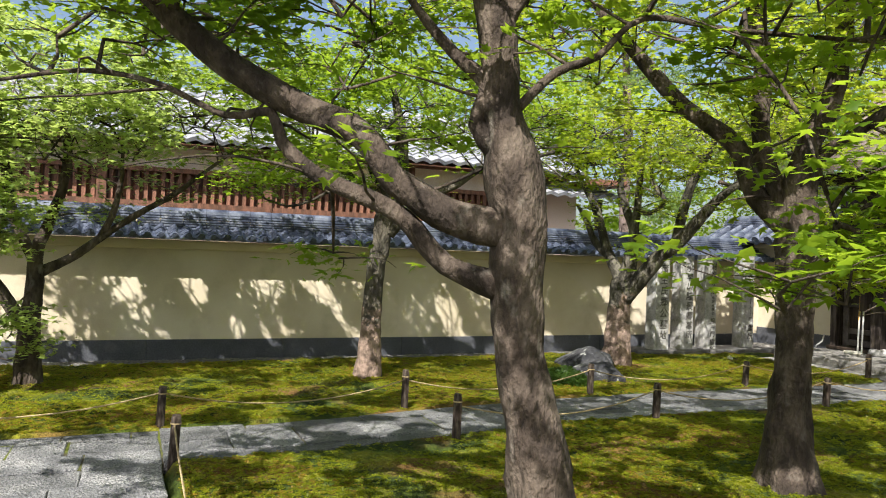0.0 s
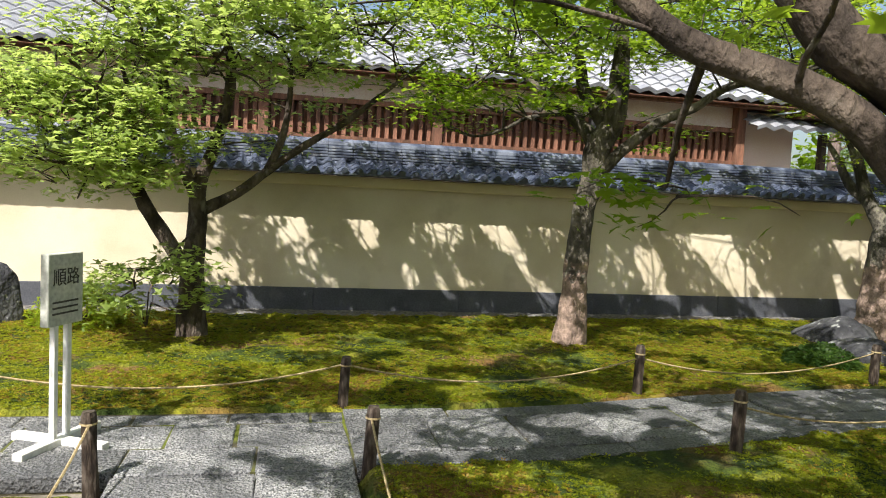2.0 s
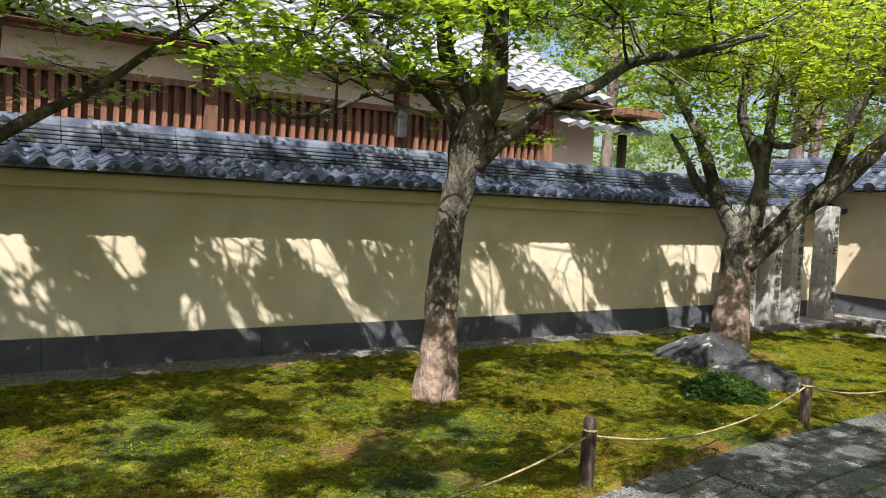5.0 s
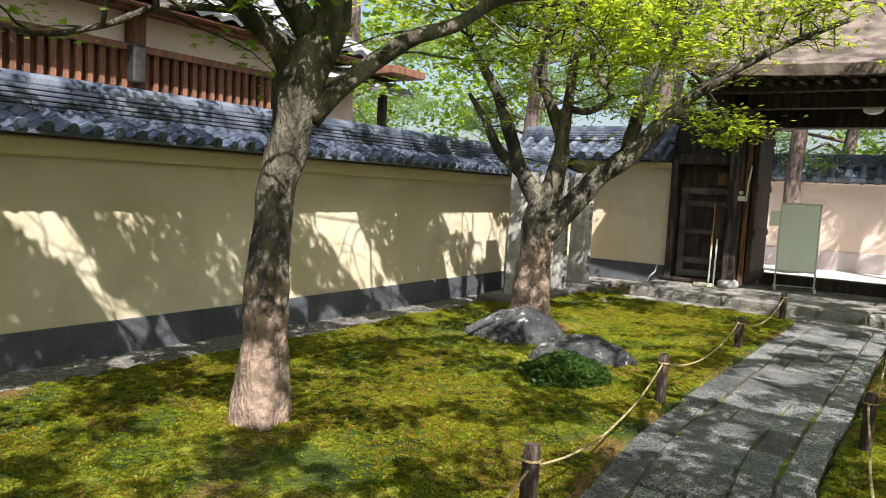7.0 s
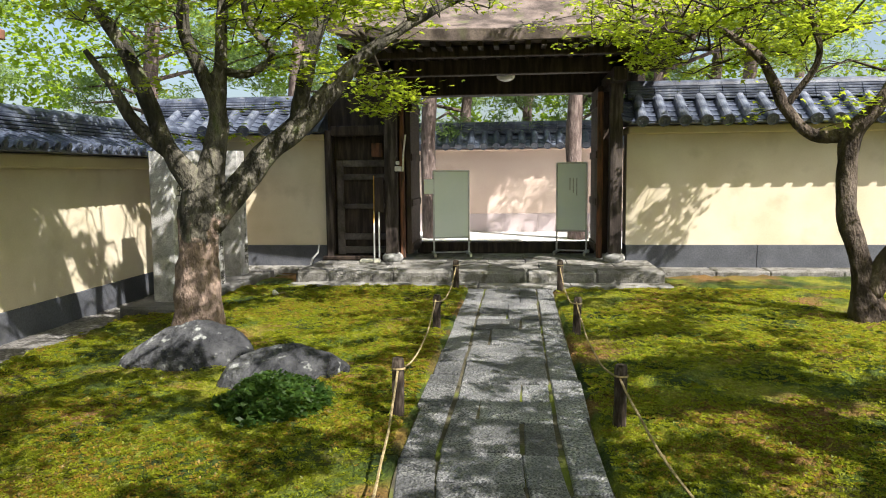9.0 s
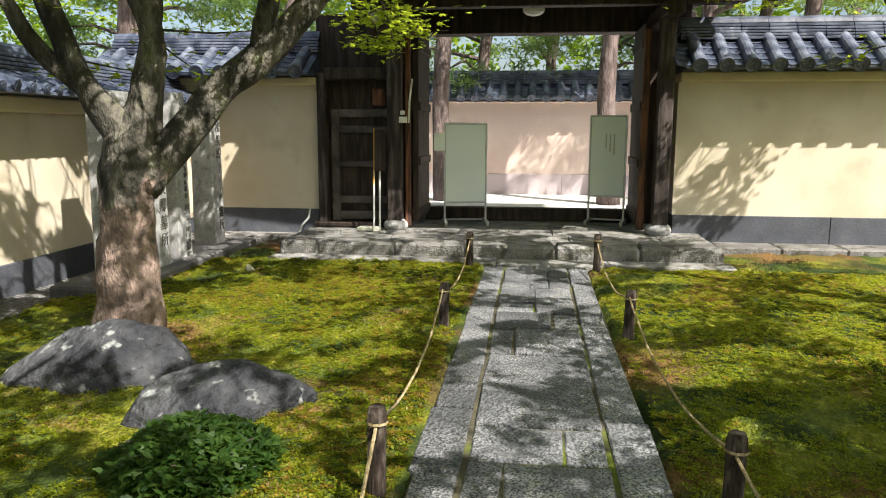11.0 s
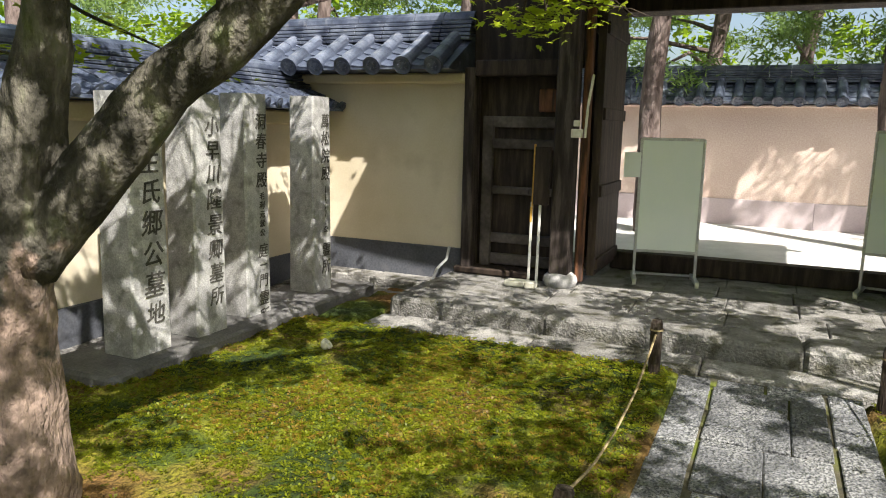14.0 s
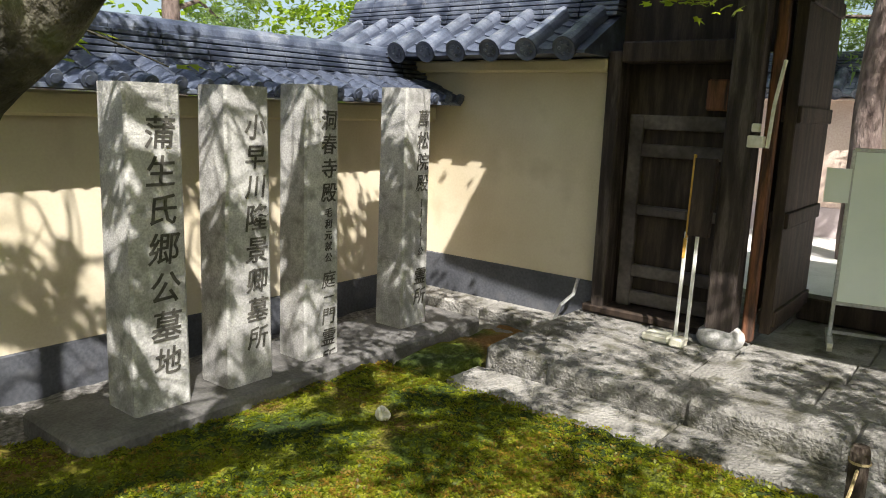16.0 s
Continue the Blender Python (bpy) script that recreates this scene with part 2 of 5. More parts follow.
def add_tube(bm, pts, sides=8, cap=True, wobble=0.0):
    """A tapered tube through (x, y, z, radius) points."""
    rings, n = [], len(pts)
    up = Vector((0.31, 0.17, 0.93)).normalized()
    for i, p in enumerate(pts):
        a, b = Vector(pts[max(i - 1, 0)][:3]), Vector(pts[min(i + 1, n - 1)][:3])
        d = (b - a).normalized()
        s = d.cross(up)
        s = s.normalized() if s.length > 0.05 else d.cross(Vector((1, 0, 0))).normalized()
        t = s.cross(d)
        ring = []
        for k in range(sides):
            w = 2 * math.pi * k / sides
            way = s * math.cos(w) + t * math.sin(w)
            q = Vector(p[:3])
            r = p[3] * (1 + (wobble * noise.noise((q + way * 0.3) * 5.0) + 0.5 * wobble * noise.noise(way * 3.2 + q * 1.3) + 0.3 * wobble * noise.noise((q + way * p[3]) * 24) if wobble else 0))
            ring.append(bm.verts.new(q + way * r))
        rings.append(ring)
    for a, b in zip(rings, rings[1:]):
        for k in range(sides):
            bm.faces.new((a[k], a[(k + 1) % sides], b[(k + 1) % sides], b[k]))
    if cap:
        bm.faces.new(rings[0][::-1])
        bm.faces.new(rings[-1])


def finish(name, bm, mat, parent=None, smooth=False):
    bmesh.ops.recalc_face_normals(bm, faces=bm.faces)
    me = bpy.data.meshes.new(name)
    bm.to_mesh(me)
    bm.free()
    return place(name, me, mat, parent, smooth)


def place(name, me, mat=None, parent=None, smooth=False):
    if mat and not me.materials:
        me.materials.append(mat)
    if smooth:
        me.polygons.foreach_set("use_smooth", [True] * len(me.polygons))
    ob = new(name, me)
    ob.parent = parent
    return ob


def part_box(name, lo, hi, mat, parent=None, bevel=0.006):
    bm = bmesh.new()
    add_box(bm, lo, hi, bevel)
    return finish(name, bm, mat, parent)


def empty(name, at=(0, 0, 0)):
    ob = new(name)
    ob.location = at
    return ob


def spline(pts, step=0.12):
    """Evenly denser points on a smooth curve through the given ones."""
    p = [np.array(q, float) for q in pts]
    p = [2 * p[0] - p[1]] + p + [2 * p[-1] - p[-2]]
    out = []
    for i in range(1, len(p) - 2):
        k = max(1, int(np.linalg.norm((p[i + 1] - p[i])[:3]) / step))
        for j in range(k):
            t = j / k
            a, b, c, d = p[i - 1], p[i], p[i + 1], p[i + 2]
            out.append(0.5 * (2 * b + (c - a) * t + (2 * a - 5 * b + 4 * c - d) * t * t + (3 * b - a - 3 * c + d) * t ** 3))
    out.append(p[-2])
    return [tuple(q[:3]) + (max(q[3], 0.004),) for q in out]


def many(name, template, faces, mats, mat, parent=None):
    """One mesh of many copies of a small template, at an array of 4 x 4 matrices."""
    v = np.array(template, float)
    vh = np.c_[v, np.ones(len(v))]
    allv = np.einsum("nij,kj->nki", mats, vh)[:, :, :3].reshape(-1, 3)
    n, k = len(mats), len(v)
    sizes = np.array([len(f) for f in faces])
    flat = np.concatenate([np.array(f) for f in faces])
    loops = (flat[None, :] + (np.arange(n) * k)[:, None]).ravel()
    tot = np.tile(sizes, n)
    me = bpy.data.meshes.new(name)
    me.vertices.add(len(allv))
    me.vertices.foreach_set("co", allv.ravel())
    me.loops.add(len(loops))
    me.loops.foreach_set("vertex_index", loops.astype(np.int32))
    me.polygons.add(len(tot))
    me.polygons.foreach_set("loop_start", np.concatenate([[0], np.cumsum(tot)[:-1]]).astype(np.int32))
    me.update(calc_edges=True)
    return place(name, me, mat, parent)


RNG = np.random.default_rng(7)


def turned(places, size, tilt, spread=0.35):
    """Matrices at places with random heading, a lean of about tilt radians and a size that varies by spread."""
    n = len(places)
    a, t, h = RNG.uniform(0, 2 * np.pi, n), RNG.normal(0, tilt, n), RNG.uniform(0, 2 * np.pi, n)
    s = size * RNG.uniform(1 - spread, 1 + spread, n)
    ca, sa, ct, st, ch, sh = np.cos(a), np.sin(a), np.cos(t), np.sin(t), np.cos(h), np.sin(h)
    z, o = np.zeros(n), np.ones(n)
    rz = np.array([[ca, -sa, z], [sa, ca, z], [z, z, o]]).transpose(2, 0, 1)
    rx = np.array([[o, z, z], [z, ct, -st], [z, st, ct]]).transpose(2, 0, 1)
    rh = np.array([[ch, -sh, z], [sh, ch, z], [z, z, o]]).transpose(2, 0, 1)
    m = np.zeros((n, 4, 4))
    m[:, :3, :3] = (rz @ rx @ rh) * s[:, None, None]
    m[:, :3, 3], m[:, 3, 3] = places, 1
    return m


# ---- the ground ----
WALL_N, WALL_E = 10.75, 11.15   # faces of the long wall and of the gate wall
bm = bmesh.new()
bmesh.ops.create_grid(bm, x_segments=8, y_segments=8, size=400, matrix=Matrix.Translation((0, 0, -0.06)))
ground = tagged(finish("ground", bm, M_EARTH), "bare brown earth under the garden and beyond", "ground", kind="structure")


def moss_height(x, y):
    return 0.044 + 0.024 * noise.noise((x * 0.9, y * 0.9, 0.3)) + 0.018 * noise.noise((x * 3.1, y * 3.1, 1.7)) + 0.026 * noise.noise((x * 8, y * 8, 4)) + 0.014 * noise.noise((x * 19, y * 19, 6))


def bend(x):
    """The path to the gate swings gently: its sideways shift at x."""
    u = min(1.0, max(0.0, (x - 0.9) / 3.4))
    return -0.42 * (1 - u * u * (3 - 2 * u))


def moss_bed(name, x0, x1, y0, y1, step):
    nx, ny = int((x1 - x0) / step), int((y1 - y0) / step)
    bm = bmesh.new()
    grid = []
    for j in range(ny + 1):
        row = []
        for i in range(nx + 1):
            x, y = x0 + (x1 - x0) * i / nx, y0 + (y1 - y0) * j / ny
            edge = min(x - x0, x1 - x, y - y0, y1 - y)
            wob = 0.04 * noise.noise((x * 4, y * 4, 9))
            xx = x + (wob if 0 < edge < 0.2 else 0)
            near = max(0.0, 1 - abs(y - 6.44) / 2.6)
            yy = y + bend(x) * min(1.0, near * 1.25)
            row.append(bm.verts.new((xx, yy, moss_height(xx, yy) if edge > 0.001 else -0.07)))
        grid.append(row)
    for a, b in zip(grid, grid[1:]):
        for k in range(nx):
            bm.faces.new((a[k], a[k + 1], b[k + 1], b[k]))
    return tagged(finish(name, bm, M_MOSS, None, True), "uneven green moss carpet with dry brown patches", "moss", kind="structure")


moss_bed("moss_ground", -9.0, 9.52, 6.905, 10.2, 0.045)
moss_bed("moss_ground", 0.27, 9.52, -4.0, 5.985, 0.07)
moss_bed("moss_ground", 9.52, 10.8, 9.25, 9.72, 0.06)
moss_bed("moss_ground", 9.52, 10.7, -4.0, 4.55, 0.08)
moss_bed("moss_ground", -9.0, -0.92, -4.0, 5.75, 0.12)
bm = bmesh.new()
bmesh.ops.create_grid(bm, x_segments=240, y_segments=8, size=0.5, matrix=Matrix.Translation((1.05, 10.48, 0)) @ Matrix.Diagonal((20.2, 0.6, 1, 1)))
for v in bm.verts:
    v.co.z = 0.0 + 0.02 * noise.noise(v.co * 8)
tagged(finish("gravel_gutter", bm, M_GRAVEL), "strip of dark pebbles along the foot of the wall", "gravel", kind="structure")
bm = bmesh.new()
add_box(bm, (-9, 10.17, -0.1), (7.6, 10.21, 0.035), 0.008)
tagged(finish("kerb", bm, M_STEP), "thin stone edging between moss and gravel", "kerb", kind="structure")
part = part_box("street", (12.75, -20, -0.2), (17.0, 40, 0.12), M_STREET)
tagged(part, "sunlit pale gravel lane outside the gate", "street", kind="structure")


# ---- roof tiles of the walls ----
def arc_sheet(profile, length, thick, taper=0.0):
    """A tile: a profile of (u, z) swept down the slope, with thickness."""
    bm = bmesh.new()
    rings = []
    for s in (0.0, 1.0):
        k = 1 + taper * s
        rings.append(([bm.verts.new((u * k, s * length, z)) for u, z in profile], [bm.verts.new((u * k, s * length, z - thick)) for u, z in profile]))
    (a, b), (c, d) = rings
    n = len(profile)
    for i in range(n - 1):
        bm.faces.new((a[i], a[i + 1], c[i + 1], c[i]))
        bm.faces.new((b[i + 1], b[i], d[i], d[i + 1]))
        bm.faces.new((c[i], c[i + 1], d[i + 1], d[i]))
    bm.faces.new((a[0], c[0], d[0], b[0]))
    bm.faces.new((a[-1], b[-1], d[-1], c[-1]))
    return bm


def to_mesh(name, bm, mat):
    bmesh.ops.recalc_face_normals(bm, faces=bm.faces)
    me = bpy.data.meshes.new(name)
    bm.to_mesh(me)
    bm.free()
    me.materials.append(mat)
    return me


PITCH = 0.27
WAVE_PITCH = 0.168
wave = [(WAVE_PITCH * (i / 9 - 0.5) * 1.04, 0.024 * math.sin(2 * math.pi * i / 9 + 0.6) + (0.014 if i == 9 else 0)) for i in range(10)]
WAVE_TILE = to_mesh("wave_tile", arc_sheet(wave, 0.27, 0.018), M_TILE)
bm = arc_sheet(wave, 0.25, 0.03)
bmesh.ops.create_cone(bm, segments=12, radius1=0.042, radius2=0.042, depth=0.03, cap_ends=True, matrix=pose(-WAVE_PITCH * 0.36, 0.255, 0.005, 90))
bmesh.ops.create_cone(bm, segments=12, radius1=0.024, radius2=0.022, depth=0.036, cap_ends=True, matrix=pose(-WAVE_PITCH * 0.36, 0.262, 0.005, 90))
WAVE_EAVE = to_mesh("eave_tile", bm, M_TILE)
half = [(0.074 * math.cos(math.pi * i / 8), 0.074 * math.sin(math.pi * i / 8)) for i in range(9)]
ROUND_TILE = to_mesh("round_tile", arc_sheet(half, 0.27, 0.016, -0.05), M_TILE)
bm = arc_sheet(half, 0.27, 0.016)
bmesh.ops.create_cone(bm, segments=16, radius1=0.082, radius2=0.082, depth=0.035, cap_ends=True, matrix=pose(0, 0.27, 0.0, 90))
bmesh.ops.create_cone(bm, segments=16, radius1=0.082, radius2=0.060, depth=0.012, cap_ends=False, matrix=pose(0, 0.294, 0.0, 90))
for a in range(5):
    w = a * 2 * math.pi / 5
    bmesh.ops.create_icosphere(bm, subdivisions=1, radius=0.014, matrix=Matrix.Translation((0.036 * math.cos(w), 0.288, 0.036 * math.sin(w))))
ROUND_EAVE = to_mesh("round_eave_tile", bm, M_TILE)
pan = [(PITCH * (i / 6 - 0.5) * 0.9, 0.035 * (abs(i / 6 - 0.5) * 2) ** 2 - 0.02) for i in range(7)]
PAN_TILE = to_mesh("pan_tile", arc_sheet(pan, 0.2, 0.022), M_TILE)


def joined(name, items, parent, mat):
    """Tiles that are past counting, in one mesh."""
    bm = bmesh.new()
    for me, m in items:
        k = len(bm.verts)
        bm.from_mesh(me)
        bm.verts.ensure_lookup_table()
        bmesh.ops.transform(bm, matrix=m, verts=bm.verts[k:])
    return tagged(finish(name, bm, mat, parent), kind="stuff")


def tiled_wall_top(roof, m, length, out, z_eave, z_top, style, counted):
    """Tiles and ridge of a wall's little roof. m: its frame, x along the wall, y outwards; the ridge lies over y = 0."""
    rise = z_top - z_eave
    slope = math.atan2(rise, out)
    run = math.hypot(rise, out)
    for side in (1, -1):
        loose = []
        face = m @ (Matrix.Identity(4) if side > 0 else pose(length, 0, 0, 0, 0, 180))
        cols = int(length / (WAVE_PITCH if style == "wave" else PITCH))
        for c in range(cols):
            u = (c + 0.5) * length / cols
            if style == "wave":
                n = max(2, round(run / 0.2))
                for k in range(n):
                    d = run - 0.26 - k * (run - 0.2) / n
                    me = WAVE_EAVE if k == 0 else WAVE_TILE
                    loose.append((me, face @ pose(u, 0, z_top, -math.degrees(slope)) @ pose(random.uniform(-.004, .004), max(d, 0), 0.012 + random.uniform(-.004, .004), 3 + random.uniform(-1, 1), 0, random.uniform(-1.5, 1.5))))
            else:
                n = max(2, round(run / 0.25))
                for k in range(n):
                    d = max(0, run - 0.27 - k * 0.25)
                    me = ROUND_EAVE if k == 0 else ROUND_TILE
                    loose.append((me, face @ pose(u, 0, z_top, -math.degrees(slope)) @ pose(random.uniform(-.004, .004), d, 0.02, 0.5, 0, random.uniform(-1, 1))))
                for k in range(round(run / 0.13)):
                    d = max(0, run - 0.2 - k * 0.13)
                    loose.append((PAN_TILE, face @ pose(u + PITCH / 2, 0, z_top, -math.degrees(slope)) @ pose(0, d, 0.012, 5, 0, random.uniform(-1, 1))))
        if counted and side > 0:
            far = [item for item in loose if item[1].translation.x > 13.0]
            for me, q in loose:
                if q.translation.x <= 13.0:
                    place("roof_tile", me, None, roof).matrix_local = q
            if far:
                joined("roof_tiles", far, roof, M_TILE)
        else:
            joined("roof_tiles", loose, roof, M_TILE)
    # ridge: thin courses, then a round cap
    for k in range(5):
        bm = bmesh.new()
        w = 0.170 - 0.014 * k
        x = 0.0
        while x < length - 0.01:
            e = min(length, x + 0.30)
            add_box(bm, (x + 0.003, -w + random.uniform(-.004, .004), z_top - 0.052 + 0.036 * k), (e - 0.003, w + random.uniform(-.004, .004), z_top - 0.025 + 0.036 * k), 0.004)
            x = e
        finish("ridge_course", bm, M_TILE, roof).matrix_local = m
    bm = bmesh.new()
    x = 0.0
    while x < length - 0.01:
        e = min(length, x + 0.30)
        bmesh.ops.create_cone(bm, segments=12, radius1=0.078, radius2=0.074, depth=e - x - 0.004, cap_ends=True, matrix=pose((x + e) / 2, 0, z_top + 0.14, 0, 90))
        x = e
    finish("ridge_cap", bm, M_TILE, roof).matrix_local = m


def roofed_wall(name, m, length, z_base, z_dado, z_trim, z_eave, z_top, thick, out, style, mats, label, counted=True, posts=False):
    """A plastered garden wall; m: frame at its outer face, x along it, y outwards (towards the garden)."""
    plaster, dado, trim = mats
    bm = bmesh.new()
    add_box(bm, (0, -thick, z_dado), (length, 0, z_trim))
    wall = finish(name, bm, plaster)
    wall.matrix_world = m
    tagged(wall, label, "wall", kind="structure")
    bm = bmesh.new()
    x = 0.0
    while x < length - 0.01:
        e = min(length, x + 1.82)
        add_box(bm, (x + 0.002, -thick - 0.02, z_base), (e - 0.002, 0.022, z_dado), 0.006)
        x = e
    tagged(finish("dado", bm, dado, wall), "dark grey plaster band at the wall's foot")
    bm = bmesh.new()
    add_box(bm, (0, -thick - 0.10, z_trim), (length, 0.10, z_eave - 0.03), 0.015)
    tagged(finish("trim", bm, trim, wall), "projecting ochre plaster band under the eave")
    bm = bmesh.new()
    c = -thick / 2
    pr = [(c - out, z_eave - 0.02), (c + out, z_eave - 0.02), (c + out, z_eave), (c, z_top), (c - out, z_eave)]
    vs = [[bm.verts.new((x, y, z)) for y, z in pr] for x in (0, length)]
    bm.faces.new(vs[0])
    bm.faces.new(vs[1][::-1])
    for i in range(5):
        j = (i + 1) % 5
        bm.faces.new((vs[0][i], vs[1][i], vs[1][j], vs[0][j]))
    roof = finish("roof", bm, M_TILE, wall)
    tagged(roof, "blue-grey fired clay tiles on the wall top")
    tiled_wall_top(roof, Matrix.Translation((0, c, 0)), length, out, z_eave, z_top, style, counted)
    return wall


OCHRE = (M_OCHRE, M_DADO, M_TRIM)
wall_north = roofed_wall("wall_north", pose(11.15, WALL_N, 0, 0, 0, 180), 20.2, -0.06, 0.27, 1.50, 1.66, 1.865, 0.34, 0.52, "wave", OCHRE,
                         "long ochre plastered garden wall with tiled top")
wall_east = roofed_wall("wall_east", pose(WALL_E, 9.09, 0, 0, 0, 90), 2.65, 0.06, 0.40, 1.90, 2.02, 2.34, 0.34, 0.60, "round", OCHRE,
                        "ochre plastered wall beside the gate with tiled top")
wall_east_2 = roofed_wall("wall_east_2", pose(WALL_E, -6.0, 0, 0, 0, 90), 10.86, -0.06, 0.40, 1.92, 2.06, 2.44, 0.34, 0.60, "round", OCHRE,
                          "sunlit ochre plastered wall with tiled top")
wall_lane = roofed_wall("wall_lane", pose(17.0, -5, 0, 0, 0, 90), 22, 0.1, 0.52, 1.90, 1.97, 2.32, 0.34, 0.5, "round", (M_PINK, M_LANE_DADO, M_PINK),
                        "pinkish plastered wall across the lane with tiled top", False)
# plain walls that close the garden behind the walk
tagged(part_box("wall_south", (-9.3, -6.3, -0.1), (11.1, -6.0, 1.9), M_OCHRE), "plain ochre garden wall", "wall", kind="structure")
tagged(part_box("wall_west", (-9.35, -6.0, -0.1), (-9.05, 10.7, 1.9), M_OCHRE), "plain ochre garden wall", "wall", kind="structure")


# ---- the gate ----
def gate():
    g = empty("gate", (11.6, 6.55, 0.19))
    tagged(g, "dark timber roofed temple gate with its two leaves open", "gate", kind="structure")
    inv = Matrix.Translation((-11.6, -6.55, -0.19))

    def piece(name, lo, hi, mat=M_TIMBER, bevel=0.012, label=""):
        bm = bmesh.new()
        add_box(bm, lo, hi, bevel)
        bmesh.ops.transform(bm, matrix=inv, verts=bm.verts)
        return tagged(finish(name, bm, mat, g), label)

    for y in (8.11, 5.04):
        piece("post", (10.86, y - 0.085, 0.30), (11.03, y + 0.085, 2.95), M_TIMBER_LIT)
        piece("main_post", (11.95, y - 0.13, 0.19), (12.22, y + 0.13, 2.95))
        bm = bmesh.new()
        bmesh.ops.create_uvsphere(bm, u_segments=16, v_segments=8, radius=0.15, matrix=inv @ Matrix.Translation((10.955, y, 0.24)) @ Matrix.Diagonal((1, 1, 0.62, 1)))
        tagged(finish("post_base", bm, M_STELE, g, True), "rounded pale stone post base")
    # leaves, swung open towards the garden
    for y0, y1 in ((7.86, 7.93), (5.19, 5.26)):
        leaf = piece("leaf", (11.12, y0, 0.27), (12.05, y1, 2.58), bevel=0.006)
        for z in (0.32, 0.95, 1.6, 2.3):
            bm = bmesh.new()
            add_box(bm, (11.14, y0 - 0.022, z), (12.03, y1 + 0.022, z + 0.1), 0.006)
            bmesh.ops.transform(bm, matrix=inv, verts=bm.verts)
            finish("rail", bm, M_TIMBER, leaf)
    tagged(piece("worn_board", (11.02, 7.94, 0.22), (11.08, 8.01, 2.5), M_TIMBER_RED), "reddish sun-worn upright board")
    tagged(piece("worn_board", (11.06, 5.19, 0.22), (11.12, 5.27, 2.5), M_TIMBER_RED), "reddish sun-worn upright board")
    piece("lintel", (11.92, 4.6, 2.58), (12.25, 8.5, 2.95))
    piece("front_beam", (10.86, 4.3, 2.74), (11.05, 8.6, 2.95))
    piece("cross_beam", (10.5, 7.99, 2.58), (12.6, 8.17, 2.76))
    piece("cross_beam", (10.5, 4.95, 2.58), (12.6, 5.13, 2.76))
    piece("threshold", (12.0, 5.2, 0.19), (12.18, 7.9, 0.36))
    for x in (10.16, 13.2):
        piece("eave_beam", (x - 0.06, 4.3, 2.86), (x + 0.06, 8.6, 3.0))
    piece("ceiling_board", (10.45, 4.4, 2.96), (13.2, 8.7, 3.0))
    for k in range(23):
        y = 4.32 + k * 0.191
        piece("rafter", (9.76, y - 0.03, 2.93), (11.6, y + 0.03, 3.0), bevel=0.0)
    # bark-thatched roof: thick curved eave, steep slope
    bm = bmesh.new()
    prof = [(9.62, 2.97), (9.60, 3.10), (10.15, 3.32), (10.8, 3.68), (11.25, 4.12), (11.62, 4.62), (11.98, 4.12), (12.4, 3.68), (13.0, 3.36), (13.4, 3.19), (13.38, 3.05), (11.6, 3.12)]
    rows = []
    for i in range(25):
        s = i / 24
        y = 4.22 + s * 4.42
        lift = 0.16 * abs(2 * s - 1) ** 2.5
        rows.append([bm.verts.new((x, y, z + lift + 0.012 * noise.noise((x * 3, y * 3, z)))) for x, z in prof])
    for a, b in zip(rows, rows[1:]):
        for k in range(len(prof)):
            j = (k + 1) % len(prof)
            bm.faces.new((a[k], b[k], b[j], a[j]))
    bm.faces.new(rows[0])
    bm.faces.new(rows[-1][::-1])
    bmesh.ops.transform(bm, matrix=inv, verts=bm.verts)
    tagged(finish("roof", bm, M_THATCH, g), "thick brown bark-thatched roof with mossy wear")
    # side door with rails, in its own frame
    piece("door_frame", (11.06, 8.99, 0.2), (11.24, 9.09, 2.04), M_TIMBER_LIT)
    piece("door_frame", (11.06, 8.16, 1.96), (11.24, 8.99, 2.1))
    door = piece("side_door", (11.27, 8.16, 0.24), (11.33, 9.05, 2.0), bevel=0.004, label="closed dark wooden side door with rails")
    for z, h in ((0.27, 0.10), (0.47, 0.09), (0.92, 0.07), (1.33, 0.09), (1.52, 0.10)):
        bm = bmesh.new()
        add_box(bm, (11.225, 8.18, z), (11.27, 8.96, z + h), 0.008)
        bmesh.ops.transform(bm, matrix=inv, verts=bm.verts)
        finish("rail", bm, M_RAIL, door)
    bm = bmesh.new()
    add_box(bm, (11.21, 8.86, 0.25), (11.265, 8.96, 1.62), 0.008)
    add_box(bm, (11.20, 8.5, 0.93), (11.225, 8.66, 0.98), 0.004)
    bmesh.ops.transform(bm, matrix=inv, verts=bm.verts)
    finish("stile", bm, M_RAIL, door)
    # dark sheet that stands in for the shadow above the side door
    piece("shade_panel", (11.3, 8.0, 2.04), (11.4, 9.15, 2.75))
    piece("sill", (11.05, 8.16, 0.19), (11.3, 9.15, 0.25), M_TIMBER)
    piece("door_plaque", (11.2, 8.28, 1.66), (11.235, 8.44, 1.86), M_TIMBER_RED)
    return g


gate()

